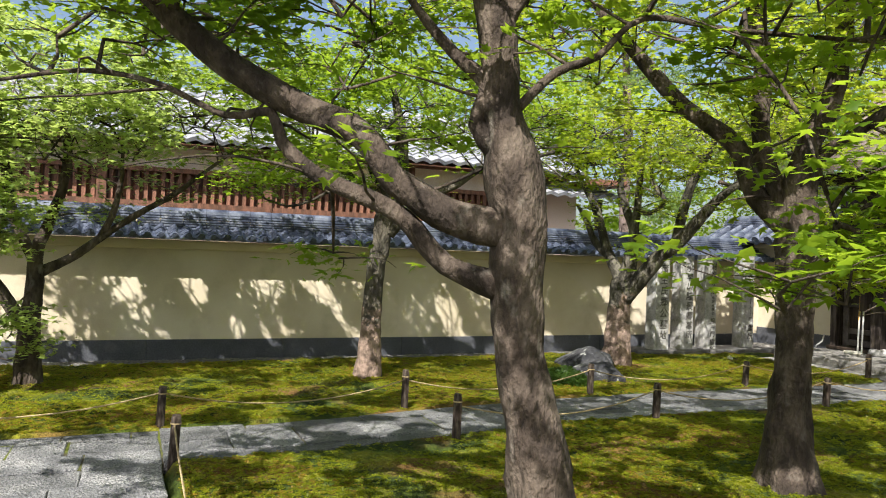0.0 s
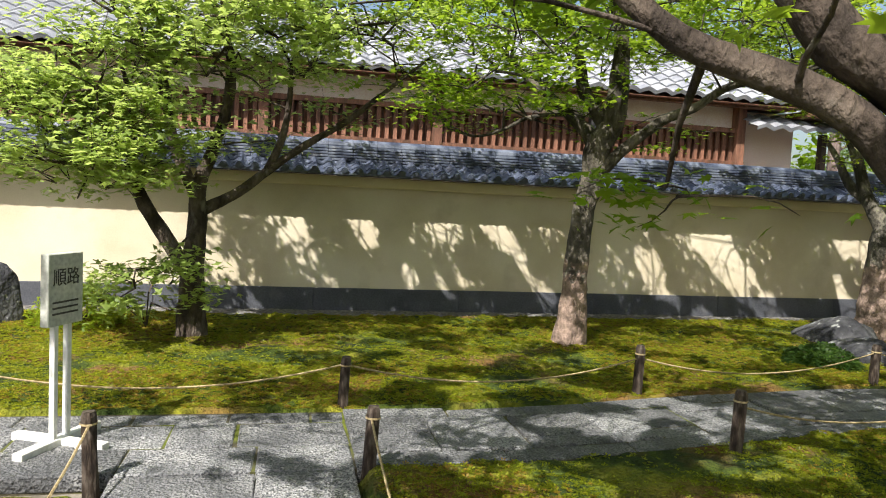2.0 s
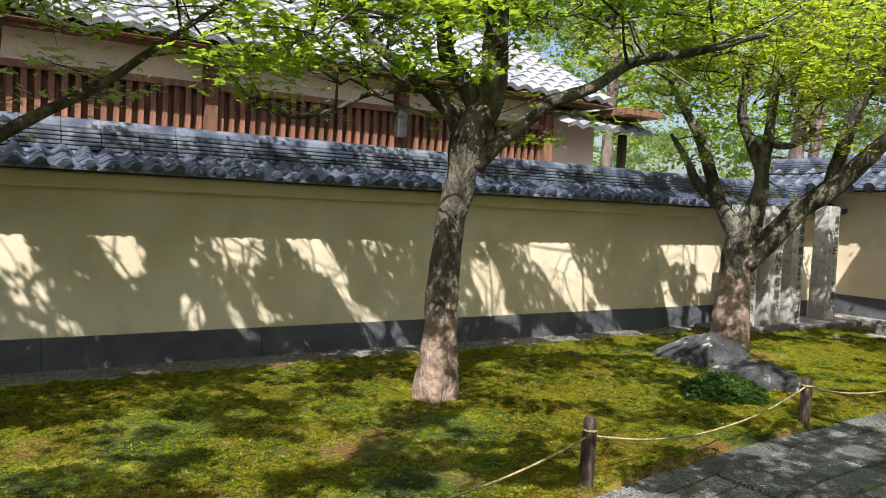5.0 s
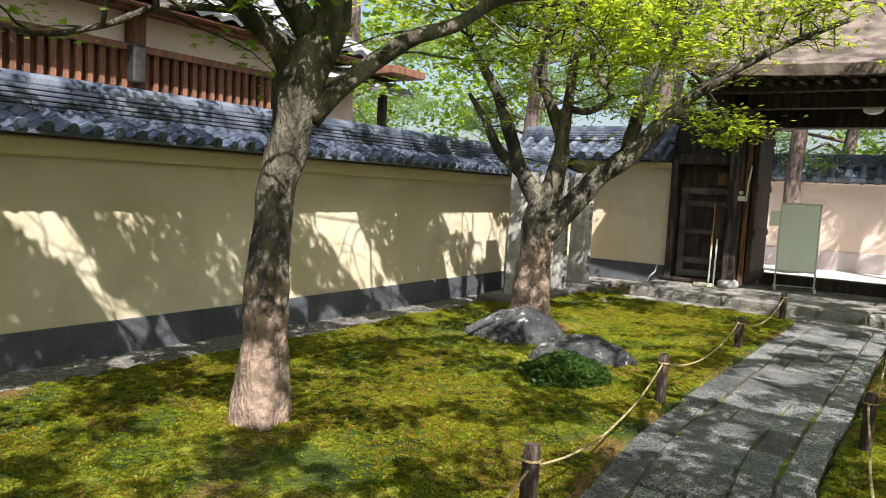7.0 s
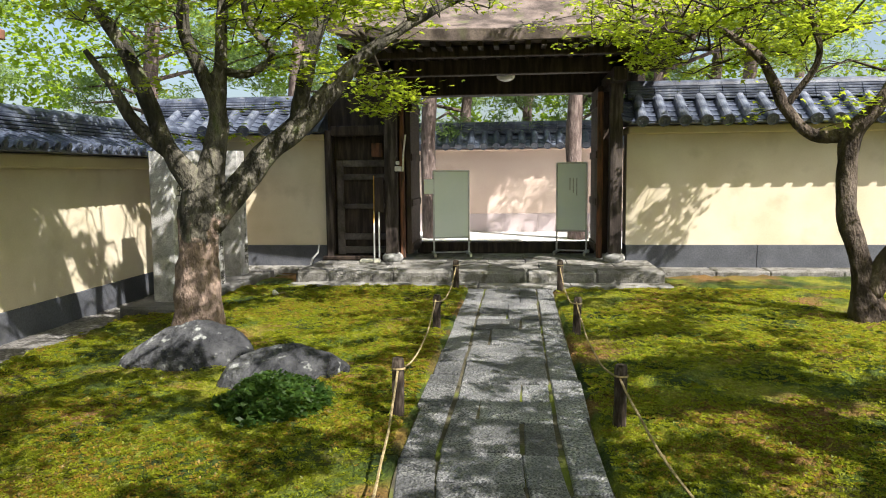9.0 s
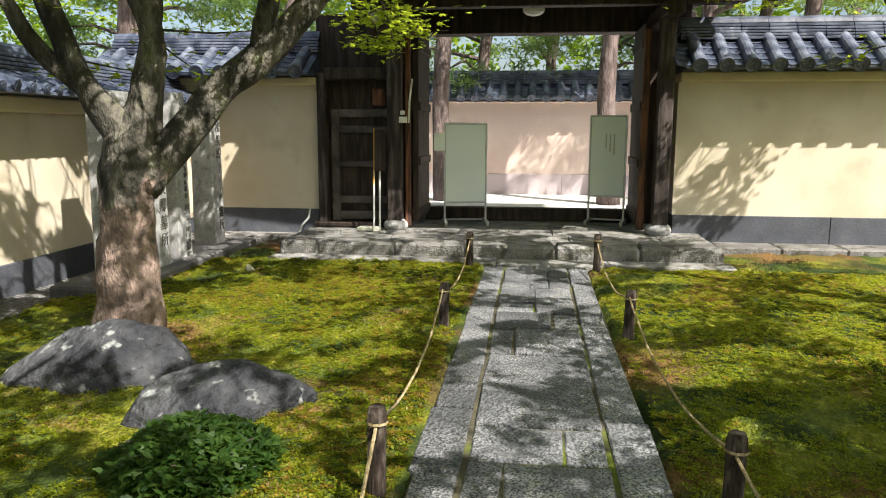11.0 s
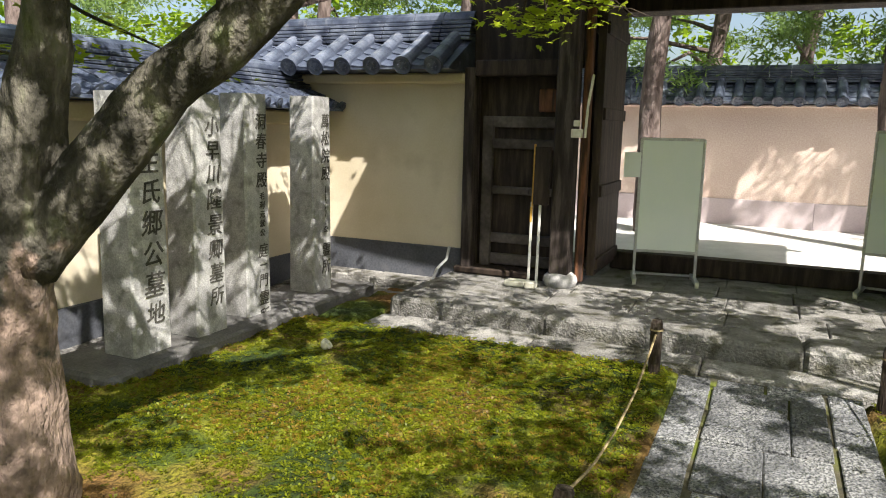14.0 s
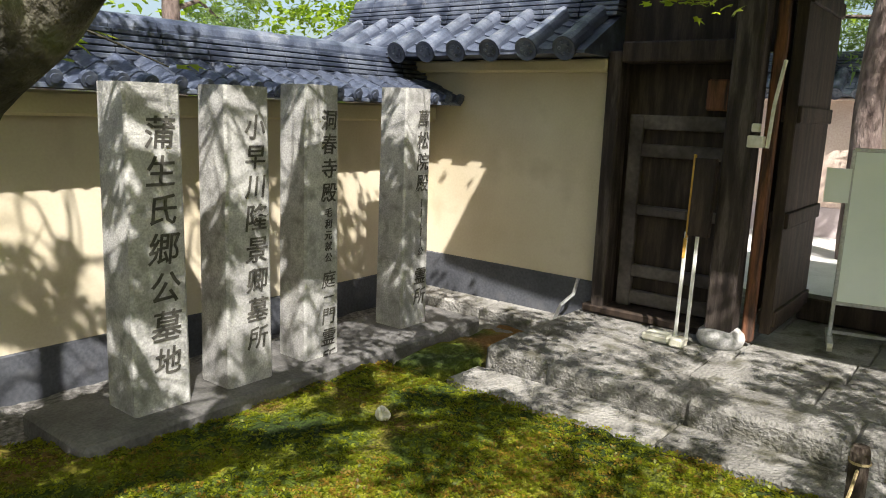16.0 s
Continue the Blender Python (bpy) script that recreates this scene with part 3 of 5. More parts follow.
# hanging lamp under the gate's ceiling
lamp = tagged(empty("hanging_lamp", (11.3, 6.52, 2.96)), "round white glass lamp under the gate beam", "lamp")
bm = bmesh.new()
bmesh.ops.create_cone(bm, segments=12, radius1=0.05, radius2=0.05, depth=0.16, cap_ends=True, matrix=Matrix.Translation((0, 0, -0.08)))
finish("stem", bm, M_BLACK, lamp)
bm = bmesh.new()
bmesh.ops.create_uvsphere(bm, u_segments=20, v_segments=10, radius=0.13, matrix=Matrix.Translation((0, 0, -0.2)) @ Matrix.Diagonal((1, 1, 0.55, 1)))
finish("globe", bm, M_GLASS, lamp, True)
bell = tagged(empty("wall_lamp", (10.82, 8.32, 2.62)), "small round cream lamp on the gate post", "lamp")
bm = bmesh.new()
bmesh.ops.create_uvsphere(bm, u_segments=12, v_segments=8, radius=0.065)
finish("globe", bm, M_CREAM, bell, True)
bm = bmesh.new()
add_box(bm, (0.02, -0.25, 0.02), (0.14, 0.03, 0.06), 0.004)
finish("bracket", bm, M_BLACK, bell)
meter = tagged(empty("switch_box", (10.84, 8.02, 1.45)), "small white switch box strapped to the post", "switch box")
bm = bmesh.new()
add_box(bm, (-0.04, -0.07, 0), (0.02, 0.02, 0.07), 0.006)
finish("box", bm, M_CREAM, meter)
bm = bmesh.new()
add_box(bm, (-0.03, -0.045, 0.09), (0.0, 0.005, 0.14), 0.006)
add_tube(bm, [(-0.01, -0.09, -0.0, 0.012), (0.0, -0.10, 0.25, 0.012), (0.02, -0.13, 0.5, 0.012)], 6)
finish("conduit", bm, M_CREAM, meter)

# ---- stone platform under the gate ----
plat = tagged(part_box("platform", (9.93, 4.56, -0.1), (12.75, 9.18, 0.14), M_STEP), "low two-stepped granite platform under the gate", "platform", kind="structure")


def stone(name, x0, x1, y0, y1, z0, z1, mat, parent, bevel=0.012, jitter=0.006):
    bm = bmesh.new()
    add_box(bm, (x0, y0, z0), (x1, y1, z1), bevel, jitter=jitter)
    return finish(name, bm, mat, parent)


rnd = random.Random(3)
y = 4.56
while y < 9.15:
    e = min(9.2, y + rnd.uniform(0.75, 1.05))
    stone("step_stone", 9.88, 10.27, y + 0.004, e - 0.004, -0.02, 0.19 + rnd.uniform(-0.006, 0.006), M_STEP, plat, 0.025, 0.012)
    y = e
y = 4.5
while y < 9.2:
    e = min(9.24, y + rnd.uniform(0.8, 1.3))
    stone("step_stone", 9.56, 9.87, y + 0.003, e - 0.003, -0.06, 0.055 + rnd.uniform(-0.004, 0.004), M_STEP, plat, 0.012, 0.008)
    y = e
x = 10.28
while x < 12.7:
    ex = min(12.75, x + 0.46)
    y = 4.56 + rnd.uniform(-0.2, 0.0)
    while y < 9.15:
        e = min(9.2, y + rnd.uniform(0.42, 0.7))
        stone("paving_stone", x + 0.004, ex - 0.004, max(y, 4.56) + 0.004, e - 0.004, 0.05, 0.185 + rnd.uniform(-0.005, 0.004), M_STEP, plat, 0.008, 0.004)
        y = e
    x = ex
for x0, y0, y1, z in ((10.86, 9.25, 10.7, 0.10), (10.55, 9.3, 10.7, 0.03)):
    bm = bmesh.new()
    y = y0
    while y < y1 - 0.05:
        e = min(y1, y + rnd.uniform(0.5, 0.8))
        add_box(bm, (x0, y + 0.004, -0.06), (x0 + 0.28, e - 0.004, z), 0.012, jitter=0.006)
        y = e
    tagged(finish("kerb", bm, M_STEP), "grey stone ledge at the wall's foot", "kerb", kind="structure")
bm = bmesh.new()
y = -4.0
while y < 4.5:
    e = min(4.5, y + rnd.uniform(0.6, 1.0))
    add_box(bm, (10.72, y + 0.004, -0.06), (11.14, e - 0.004, 0.09), 0.015, jitter=0.008)
    y = e
tagged(finish("kerb", bm, M_STEP), "pale stone ledge at the wall's foot", "kerb", kind="structure")

# ---- the house behind the long wall ----
house = tagged(empty("house", (0.5, 14.4, 0)), "low temple building with red-brown lattice and tiled roof", "building")
HO = Matrix.Translation((-0.5, -14.4, 0))


def house_part(name, lo, hi, mat, bevel=0.0, label=""):
    bm = bmesh.new()
    add_box(bm, lo, hi, bevel)
    bmesh.ops.transform(bm, matrix=HO, verts=bm.verts)
    return tagged(finish(name, bm, mat, house), label)


house_part("wall", (-12, 13.55, 0), (7.6, 16.5, 3.6), M_WHITE, label="pinkish white plaster wall")
house_part("wall", (7.6, 13.58, 0), (8.8, 16.4, 3.2), M_WHITE, label="pinkish white plaster wall")
house_part("sill", (-12, 13.36, 2.20), (7.7, 13.55, 2.30), M_LATTICE)
house_part("head_rail", (-12, 13.40, 2.80), (7.7, 13.55, 2.88), M_LATTICE)
house_part("lower_board", (-12, 13.45, 1.6), (7.7, 13.55, 2.20), M_TRIM)
house_part("backing", (-12, 13.53, 2.30), (7.6, 13.55, 2.80), M_TIMBER_RED)
for k in range(8):
    x = 7.6 - k * 2.7
    house_part("post", (x - 0.08, 13.34, 0), (x + 0.08, 13.54, 3.5), M_LATTICE, 0.01)
house_part("wall_lantern", (4.74, 13.2, 2.42), (4.9, 13.36, 2.86), M_BLACK, 0.02)
house_part("eave_beam", (-12, 13.1, 3.2), (8.3, 13.2, 3.3), M_LATTICE)
bm = bmesh.new()
add_box(bm, (-0.03, -0.03, 0), (0.03, 0.03, 0.5))
slat = to_mesh("slat", bm, M_LATTICE)
x = -9.0
while x < 7.5:
    ob = place("slat", slat, None, house)
    ob.location = Vector((x - 0.5, 13.46 - 14.4, 2.30))
    x += 0.135


def tiled_slope(name, x0, x1, y0, z0, y1, z1, parent, off):
    """A large tiled slope: a slab with a rib for every column of tiles and a lip for every course."""
    bm = bmesh.new()
    d = Vector((0, y1 - y0, z1 - z0))
    n = d.normalized().cross(Vector((-1, 0, 0)))
    n = n if n.z > 0 else -n
    courses, cols = int(d.length / 0.26), int((x1 - x0) / 0.29)
    for c in range(courses):
        a, b = Vector((0, y0, z0)) + d * c / courses, Vector((0, y0, z0)) + d * (c + 1) / courses
        prev = None
        for i in range(cols * 4 + 1):
            x = x0 + (x1 - x0) * i / (cols * 4)
            h = (0.0, 0.035, 0.06, 0.035)[i % 4]
            cur = [bm.verts.new(Vector((x, 0, 0)) + p + n * q) for p, q in ((a, h - 0.04), (a, h + 0.03), (b, h))]
            if prev:
                bm.faces.new((prev[0], cur[0], cur[1], prev[1]))
                bm.faces.new((prev[1], cur[1], cur[2], prev[2]))
            prev = cur
    bmesh.ops.transform(bm, matrix=off, verts=bm.verts)
    return tagged(finish(name, bm, M_TILE_FAR, parent), "silver-grey tiled roof slope")


tiled_slope("roof", -12, 8.6, 12.9, 3.30, 15.6, 4.70, house, HO)
bm = bmesh.new()
vs = [[bm.verts.new((x, y, z)) for y, z in ((12.92, 3.24), (15.6, 4.57), (18.0, 3.3))] for x in (-12, 8.6)]
bm.faces.new(vs[0])
bm.faces.new(vs[1][::-1])
for i in range(3):
    j = (i + 1) % 3
    bm.faces.new((vs[0][i], vs[1][i], vs[1][j], vs[0][j]))
bmesh.ops.transform(bm, matrix=HO, verts=bm.verts)
tagged(finish("soffit", bm, M_LATTICE, house), "red-brown boarded eave")
house_part("gable_trim", (8.6, 12.6, 3.1), (9.4, 14.2, 3.22), M_LATTICE, 0.01)
tiled_slope("porch_roof", 7.6, 9.5, 12.9, 2.86, 14.2, 3.35, house, HO)
house_part("porch_post", (9.1, 13.2, 0), (9.22, 13.32, 2.86), M_TIMBER, 0.01)

# ---- fence posts and straw ropes ----
bm = bmesh.new()
add_tube(bm, [(0, 0, -0.1, 0.037), (0, 0, 0.2, 0.035), (0.004, 0, 0.40, 0.034), (0.004, 0, 0.425, 0.027)], 10, True, 0.25)
POST = to_mesh("fence_post", bm, M_POST)
bm = bmesh.new()
bmesh.ops.create_cone(bm, segments=10, radius1=0.041, radius2=0.041, depth=0.012, matrix=Matrix.Translation((0, 0, 0.36)))
BAND = to_mesh("rope_loop", bm, M_ROPE)


def fence_post(x, y, lean=0.0, h=1.0):
    ob = place("fence_post", POST)
    ob.matrix_world = pose(x, y, 0.0, lean, lean * 0.7, x * 77) @ Matrix.Diagonal((1, 1, h, 1))
    tagged(ob, "short round weathered wooden fence post in the moss", "post", "rope fence posts")
    place("rope_loop", BAND, None, ob)
    return ob


def rope(a, b, sag):
    bm = bmesh.new()
    pts = []
    for i in range(17):
        t = i / 16
        p = Vector(a).lerp(Vector(b), t)
        pts.append((p.x + 0.01 * noise.noise((t * 5, a[0], 1)), p.y + 0.01 * noise.noise((t * 5, a[1], 3)), p.z - sag * 4 * t * (1 - t), 0.0065))
    add_tube(bm, pts, 5)
    return tagged(finish("straw_rope", bm, M_ROPE), "thin straw rope sagging between the fence posts", "rope", "straw ropes")


NORTH_POSTS = [(-4.4, 6.58), (-2.1, 6.58), (0.28, 6.62), (2.51, 6.82), (4.80, 7.03), (7.13, 7.07), (9.36, 7.08)]
SOUTH_POSTS = [(0.33, 5.49), (2.51, 5.57), (4.72, 5.80), (7.06, 5.85), (9.36, 5.86)]
WALK_POSTS = [(-1.0, 5.47), (-1.03, 3.2), (-1.06, 0.8), (-1.06, -1.6)]
WALK_EAST = [(0.33, 5.49), (0.38, 3.3), (0.40, 0.9), (0.40, -1.5)]
for i, (x, y) in enumerate(NORTH_POSTS + SOUTH_POSTS + WALK_POSTS + WALK_EAST[2:]):
    fence_post(x, y, (i * 37 % 5 - 2) * 0.9, 0.9 + (i * 13 % 5 - 2) * 0.035)
for row in (NORTH_POSTS, SOUTH_POSTS, WALK_POSTS):
    for (x0, y0), (x1, y1) in zip(row, row[1:]):
        if (x0, y0) == SOUTH_POSTS[0]:
            continue
        rope((x0, y0, 0.315), (x1, y1, 0.315), 0.15)
rope((0.33, 5.49, 0.31), (0.40, 0.9, 0.31), 0.27)

# ---- stele row ----
tagged(stone("plinth", 7.66, 10.58, 9.72, 10.34, -0.06, 0.115, M_PLINTH, None, 0.02, 0.01), "long low grey stone plinth under four inscribed stones", "plinth")


def stele(x, y, w, d, h, text, sizes, dx):
    s = empty("inscribed_stone", (x, y, 0.115))
    tagged(s, "tall tapered granite marker stone with carved writing", "stone marker", "row of inscribed stones")
    bm = bmesh.new()
    nz = 14
    rings = []
    for k in range(nz + 1):
        f = k / nz
        sw, sd = w / 2 * (1 - 0.07 * f), d / 2 * (1 - 0.07 * f)
        ring = []
        for cx, cy in ((-1, -1), (1, -1), (1, 1), (-1, 1)):
            for ox, oy in (((0.9, 1), (1, 0.9)) if cx * cy < 0 else ((1, 0.9), (0.9, 1))):
                j = 0.004 * noise.noise((cx + x * 3, cy, f * 7))
                ring.append(bm.verts.new((cx * sw * ox + j, cy * sd * oy + j, f * h)))
        rings.append(ring)
    for a, b in zip(rings, rings[1:]):
        for k in range(8):
            bm.faces.new((a[k], a[(k + 1) % 8], b[(k + 1) % 8], b[k]))
    bm.faces.new(rings[0][::-1])
    bmesh.ops.inset_region(bm, faces=[bm.faces.new(rings[-1])], thickness=0.02, depth=0.012)
    finish("shaft", bm, M_STELE, s)
    z = h - 0.10
    for ch, size in zip(text, sizes):
        size *= 0.8
        z -= size * 1.12
        if ch == " ":
            continue
        cu = bpy.data.curves.new("character", "FONT")
        cu.body, cu.size, cu.align_x, cu.extrude, cu.offset = ch, size * 0.98, "CENTER", 0.002, size * 0.008
        cu.resolution_u, cu.shear = 2, 0.12
        cu.materials.append(M_INK)
        ob = new("character", cu)
        ob.parent = s
        f = (z + size / 2) / h
        ob.matrix_local = pose(dx, -d / 2 * (1 - 0.07 * f) - 0.0025, z, 90 - math.degrees(0.035 * d / h))
    return s


stele(8.135, 10.0, 0.30, 0.26, 1.56, "蒲生氏郷公墓地", (0.20, 0.20, 0.20, 0.21, 0.21, 0.21, 0.19), 0.02)
stele(8.64, 9.98, 0.29, 0.25, 1.57, "小早川隆景卿墓所", (0.17, 0.17, 0.17, 0.19, 0.19, 0.18, 0.18, 0.17), 0.04)
stele(9.19, 10.02, 0.27, 0.24, 1.60, "洞春寺殿 毛利元就公 庭一門霊所", (0.155, 0.155, 0.155, 0.155, 0.03, 0.075, 0.075, 0.075, 0.075, 0.075, 0.03, 0.14, 0.11, 0.14, 0.15, 0.14), 0.045)
stele(10.08, 10.06, 0.27, 0.25, 1.62, "萬松院殿 丨丨丨丨丨公 霊所", (0.16, 0.16, 0.16, 0.16, 0.05, 0.075, 0.075, 0.075, 0.075, 0.075, 0.075, 0.06, 0.16, 0.16), 0.045)


# ---- rocks, shrubs ----
def rock(x, y, sx, sy, sz, turn, seed, label):
    bm = bmesh.new()
    bmesh.ops.create_icosphere(bm, subdivisions=5, radius=1)
    r = random.Random(seed)
    cuts = [(Vector((r.uniform(-1, 1), r.uniform(-1, 1), r.uniform(-0.2, 1))).normalized(), r.uniform(0.72, 0.9)) for _ in range(9)]
    for v in bm.verts:
        p = v.co.copy()
        k = 1 + 0.28 * noise.noise(p * 1.1 + Vector((seed, 0, 0))) + 0.10 * noise.noise(p * 2.6 + Vector((0, seed, 0))) + 0.035 * noise.noise(p * 7) + 0.015 * noise.noise(p * 18)
        q = p * k
        q.z = q.z if q.z > -0.3 else -0.3 + (q.z + 0.3) * 0.2
        for w, c in cuts:
            over = q.dot(w) - c
            if over > 0:
                q = q - w * over * 0.82
        v.co = Vector((q.x * sx, q.y * sy, q.z * sz))
    ob = finish("garden_rock", bm, M_ROCK, None, True)
    ob.matrix_world = pose(x, y, 0.02, 0, 0, turn)
    return tagged(ob, label, "rock")


rock(5.95, 8.74, 0.32, 0.54, 0.33, 8, 1.3, "large dark garden rock with pale lichen in moss")
rock(5.50, 7.95, 0.27, 0.48, 0.22, 22, 5.1, "low grey garden rock with pale lichen in moss")
rock(-3.0, 9.5, 0.42, 0.36, 0.66, 30, 9.4, "upright dark garden rock topped with moss")


def shrub(name, x, y, rx, rz, count, mat, label):
    pts = []
    d = RNG.normal(size=(count * 2, 3))
    d /= np.linalg.norm(d, axis=1)[:, None]
    d = d[d[:, 2] > -0.1][:count]
    r = RNG.uniform(0.72, 1.04, len(d))
    bump = np.array([1 + 0.16 * noise.noise(Vector(q) * 2.2 + Vector((x, y, 0))) for q in d])
    pts = d * (r * bump)[:, None] * (rx, rx, rz)
    base = empty(name, (x, y, 0.02))
    tagged(base, label, "shrub")
    leafv = [(0, -0.5, 0), (0.22, 0, 0.05), (0, 0.5, 0), (-0.22, 0, 0.05)]
    many("foliage", leafv, [(0, 1, 2, 3)], turned(pts, 0.045, 0.7), mat, base)
    bm = bmesh.new()
    for k in range(9):
        w = k * 2.4
        add_tube(bm, [(0, 0, 0, 0.010), (0.3 * rx * math.cos(w), 0.3 * rx * math.sin(w), 0.4 * rz, 0.007), (0.7 * rx * math.cos(w), 0.7 * rx * math.sin(w), 0.75 * rz, 0.004)], 5)
    finish("stems", bm, M_BARK, base)


shrub("shrub", 4.93, 7.80, 0.35, 0.19, 6000, M_LEAF_DARK, "low rounded dark green shrub beside the rocks")
shrub("shrub", -2.05, 9.35, 0.42, 0.42, 4200, M_LEAF_LIGHT, "rounded bright green clipped shrub in the moss")


# ---- boards, sign, poles ----
def notice_board(x, y, w, h, z, turn, text):
    b = empty("notice_board", (x, y, 0.19))
    b.matrix_world = pose(x, y, 0.19, 0, 0, turn)
    tagged(b, "pale green board in a metal stand on the platform", "notice board", "boards in the gate")
    bm = bmesh.new()
    add_box(bm, (-w / 2, -0.012, z), (w / 2, 0.012, z + h), 0.003)
    finish("panel", bm, M_BOARD, b)
    bm = bmesh.new()
    for sx in (-1, 1):
        add_box(bm, (sx * w / 2 - 0.012, -0.016, 0.04), (sx * w / 2 + 0.012, 0.016, z + h), 0.003)
        add_box(bm, (sx * w / 2 - 0.02, -0.2, 0.03), (sx * w / 2 + 0.02, 0.2, 0.06), 0.004)
    add_box(bm, (-w / 2, -0.018, z + h - 0.012), (w / 2, 0.018, z + h + 0.012), 0.003)
    add_box(bm, (-w / 2, -0.018, z - 0.012), (w / 2, 0.018, z + 0.012), 0.003)
    add_box(bm, (-w / 2, 0.15, 0.035), (w / 2, 0.17, 0.055), 0.003)
    finish("frame", bm, M_METAL, b)
    bm = bmesh.new()
    for sx in (-1, 1):
        for sy in (-1, 1):
            bmesh.ops.create_cone(bm, segments=10, radius1=0.028, radius2=0.028, depth=0.03, cap_ends=True, matrix=pose(sx * w / 2, sy * 0.19, 0.03, 0, 90))
    finish("caster", bm, M_CREAM, b)
    if text:
        bm = bmesh.new()
        for k in range(3):
            add_box(bm, (0.02 + 0.05 * k - 0.05, -0.0145, z + h * 0.6 - 0.04 * k), (0.035 + 0.05 * k - 0.05, -0.0125, z + h * 0.78))
        finish("writing", bm, M_SIGN, b)
    else:
        bm = bmesh.new()
        add_box(bm, (-w / 2 - 0.14, -0.03, z + h * 0.66), (-w / 2 + 0.0, -0.02, z + h * 0.88), 0.002)
        finish("side_sheet", bm, M_BOARD, b)


notice_board(11.55, 7.33, 0.52, 0.98, 0.28, -78, False)
notice_board(11.8, 5.56, 0.44, 1.0, 0.36, -104, True)

sg = empty("route_sign", (-1.25, 5.78, 0))
sg.matrix_world = pose(-1.28, 6.0, 0.0, 0, 0, 66)
tagged(sg, "white wooden route sign on two legs with crossed feet", "sign")
bm = bmesh.new()
for sx in (-0.05, 0.05):
    add_box(bm, (sx - 0.016, -0.016, 0.04), (sx + 0.016, 0.016, 0.74), 0.003)
add_box(bm, (-0.30, -0.03, 0.02), (0.30, 0.03, 0.07), 0.004)
add_box(bm, (-0.03, -0.28, 0.02), (0.03, 0.28, 0.065), 0.004)
finish("stand", bm, M_PAINT, sg)
bm = bmesh.new()
add_box(bm, (-0.13, -0.03, 0.68), (0.13, 0.02, 1.06), 0.004)
panel = finish("panel", bm, M_SIGN, sg)
for k, ch in enumerate("順路"):
    cu = bpy.data.curves.new("character", "FONT")
    cu.body, cu.size, cu.align_x, cu.extrude = ch, 0.10, "CENTER", 0.001
    cu.materials.append(M_INK)
    ob = new("character", cu)
    ob.parent = sg
    ob.matrix_local = pose(-0.05 + 0.1 * k, -0.032, 0.90, 90)
bm = bmesh.new()
for k in range(3):
    add_box(bm, (-0.10, -0.033, 0.74 + 0.03 * k), (0.09, -0.0305, 0.75 + 0.03 * k))
finish("writing", bm, M_INK, sg)

pole = tagged(empty("sign_pole", (10.78, 8.33, 0.19)), "narrow two-sided pole sign leaning by the gate post", "sign")
pole.matrix_world = pose(10.78, 8.33, 0.19, 0, 2)
bm = bmesh.new()
add_box(bm, (-0.01, 0.0, 0.02), (0.01, 0.02, 0.72), 0.003)
add_box(bm, (-0.01, -0.07, 0.02), (0.01, -0.05, 0.72), 0.003)
finish("leg", bm, M_PAINT, pole)
bm = bmesh.new()
add_box(bm, (-0.012, -0.0, 0.68), (0.012, 0.014, 1.20), 0.003)
add_box(bm, (-0.012, 0.001, 0.55), (0.012, 0.022, 0.68), 0.003)
finish("edge", bm, M_YELLOW, pole)
bm = bmesh.new()
add_box(bm, (-0.025, -0.13, 0.70), (0.025, -0.002, 1.18), 0.003)
finish("panel", bm, M_TIMBER, pole)
bm = bmesh.new()
add_box(bm, (-0.09, 0.02, 0.0), (0.07, 0.20, 0.05), 0.012)
add_box(bm, (-0.12, -0.08, 0.0), (-0.02, 0.01, 0.06), 0.012)
finish("foot", bm, M_CREAM, pole)
bm = bmesh.new()
add_tube(bm, [(10.96, 9.32, 0.10, 0.014), (10.98, 9.28, 0.22, 0.014), (11.05, 9.22, 0.30, 0.014), (11.07, 9.2, 0.42, 0.014)], 6)
tagged(finish("drain_pipe", bm, M_METAL), "thin bent grey pipe at the wall's foot", "pipe")
bm = bmesh.new()
bmesh.ops.create_uvsphere(bm, u_segments=14, v_segments=8, radius=0.042)
bmesh.ops.delete(bm, geom=[v for v in bm.verts if v.co.z > 0.02], context="VERTS")
bmesh.ops.solidify(bm, geom=bm.faces[:], thickness=0.008)
shell = finish("clay_cup", bm, M_CREAM, None, True)
shell.matrix_world = pose(8.9, 9.13, 0.07, 40, 20)
tagged(shell, "small pale broken cup lying on the moss", "cup")


# ---- maples ----
LEAF_BIG = [(0, -0.5, 0)] + [(r * math.sin(a), r * math.cos(a), z) for a, r, z in (
    (-2.1, 0.42, -.05), (-1.75, 0.2, 0), (-1.1, 0.56, -.06), (-0.65, 0.2, 0.02), (0, 0.66, -.08), (0.65, 0.2, 0.02), (1.1, 0.56, -.06), (1.75, 0.2, 0), (2.1, 0.42, -.05))]
LEAF_BIG_F = [(0, 2, 1), (0, 4, 3, 2), (0, 6, 5, 4), (0, 8, 7, 6), (0, 9, 8)]
LEAF_SMALL = [(0, -0.4, 0), (-0.5, 0.12, -.05), (-0.14, 0.12, 0.02), (0, 0.62, -.06), (0.14, 0.12, 0.02), (0.5, 0.12, -.05)]
LEAF_SMALL_F = [(0, 2, 1), (0, 4, 3, 2), (0, 5, 4)]


def clear_of_walk(p):
    """Leaves hang over the walk, but not into it."""
    x, y, z = p.T
    lane = (np.abs(x + 0.1) < 0.7) & (y < 6.9) & (z < 2.25)
    path = (x > -0.6) & (y > 5.4) & (y < 7.5) & (z < 2.35)
    return ~(lane | path)


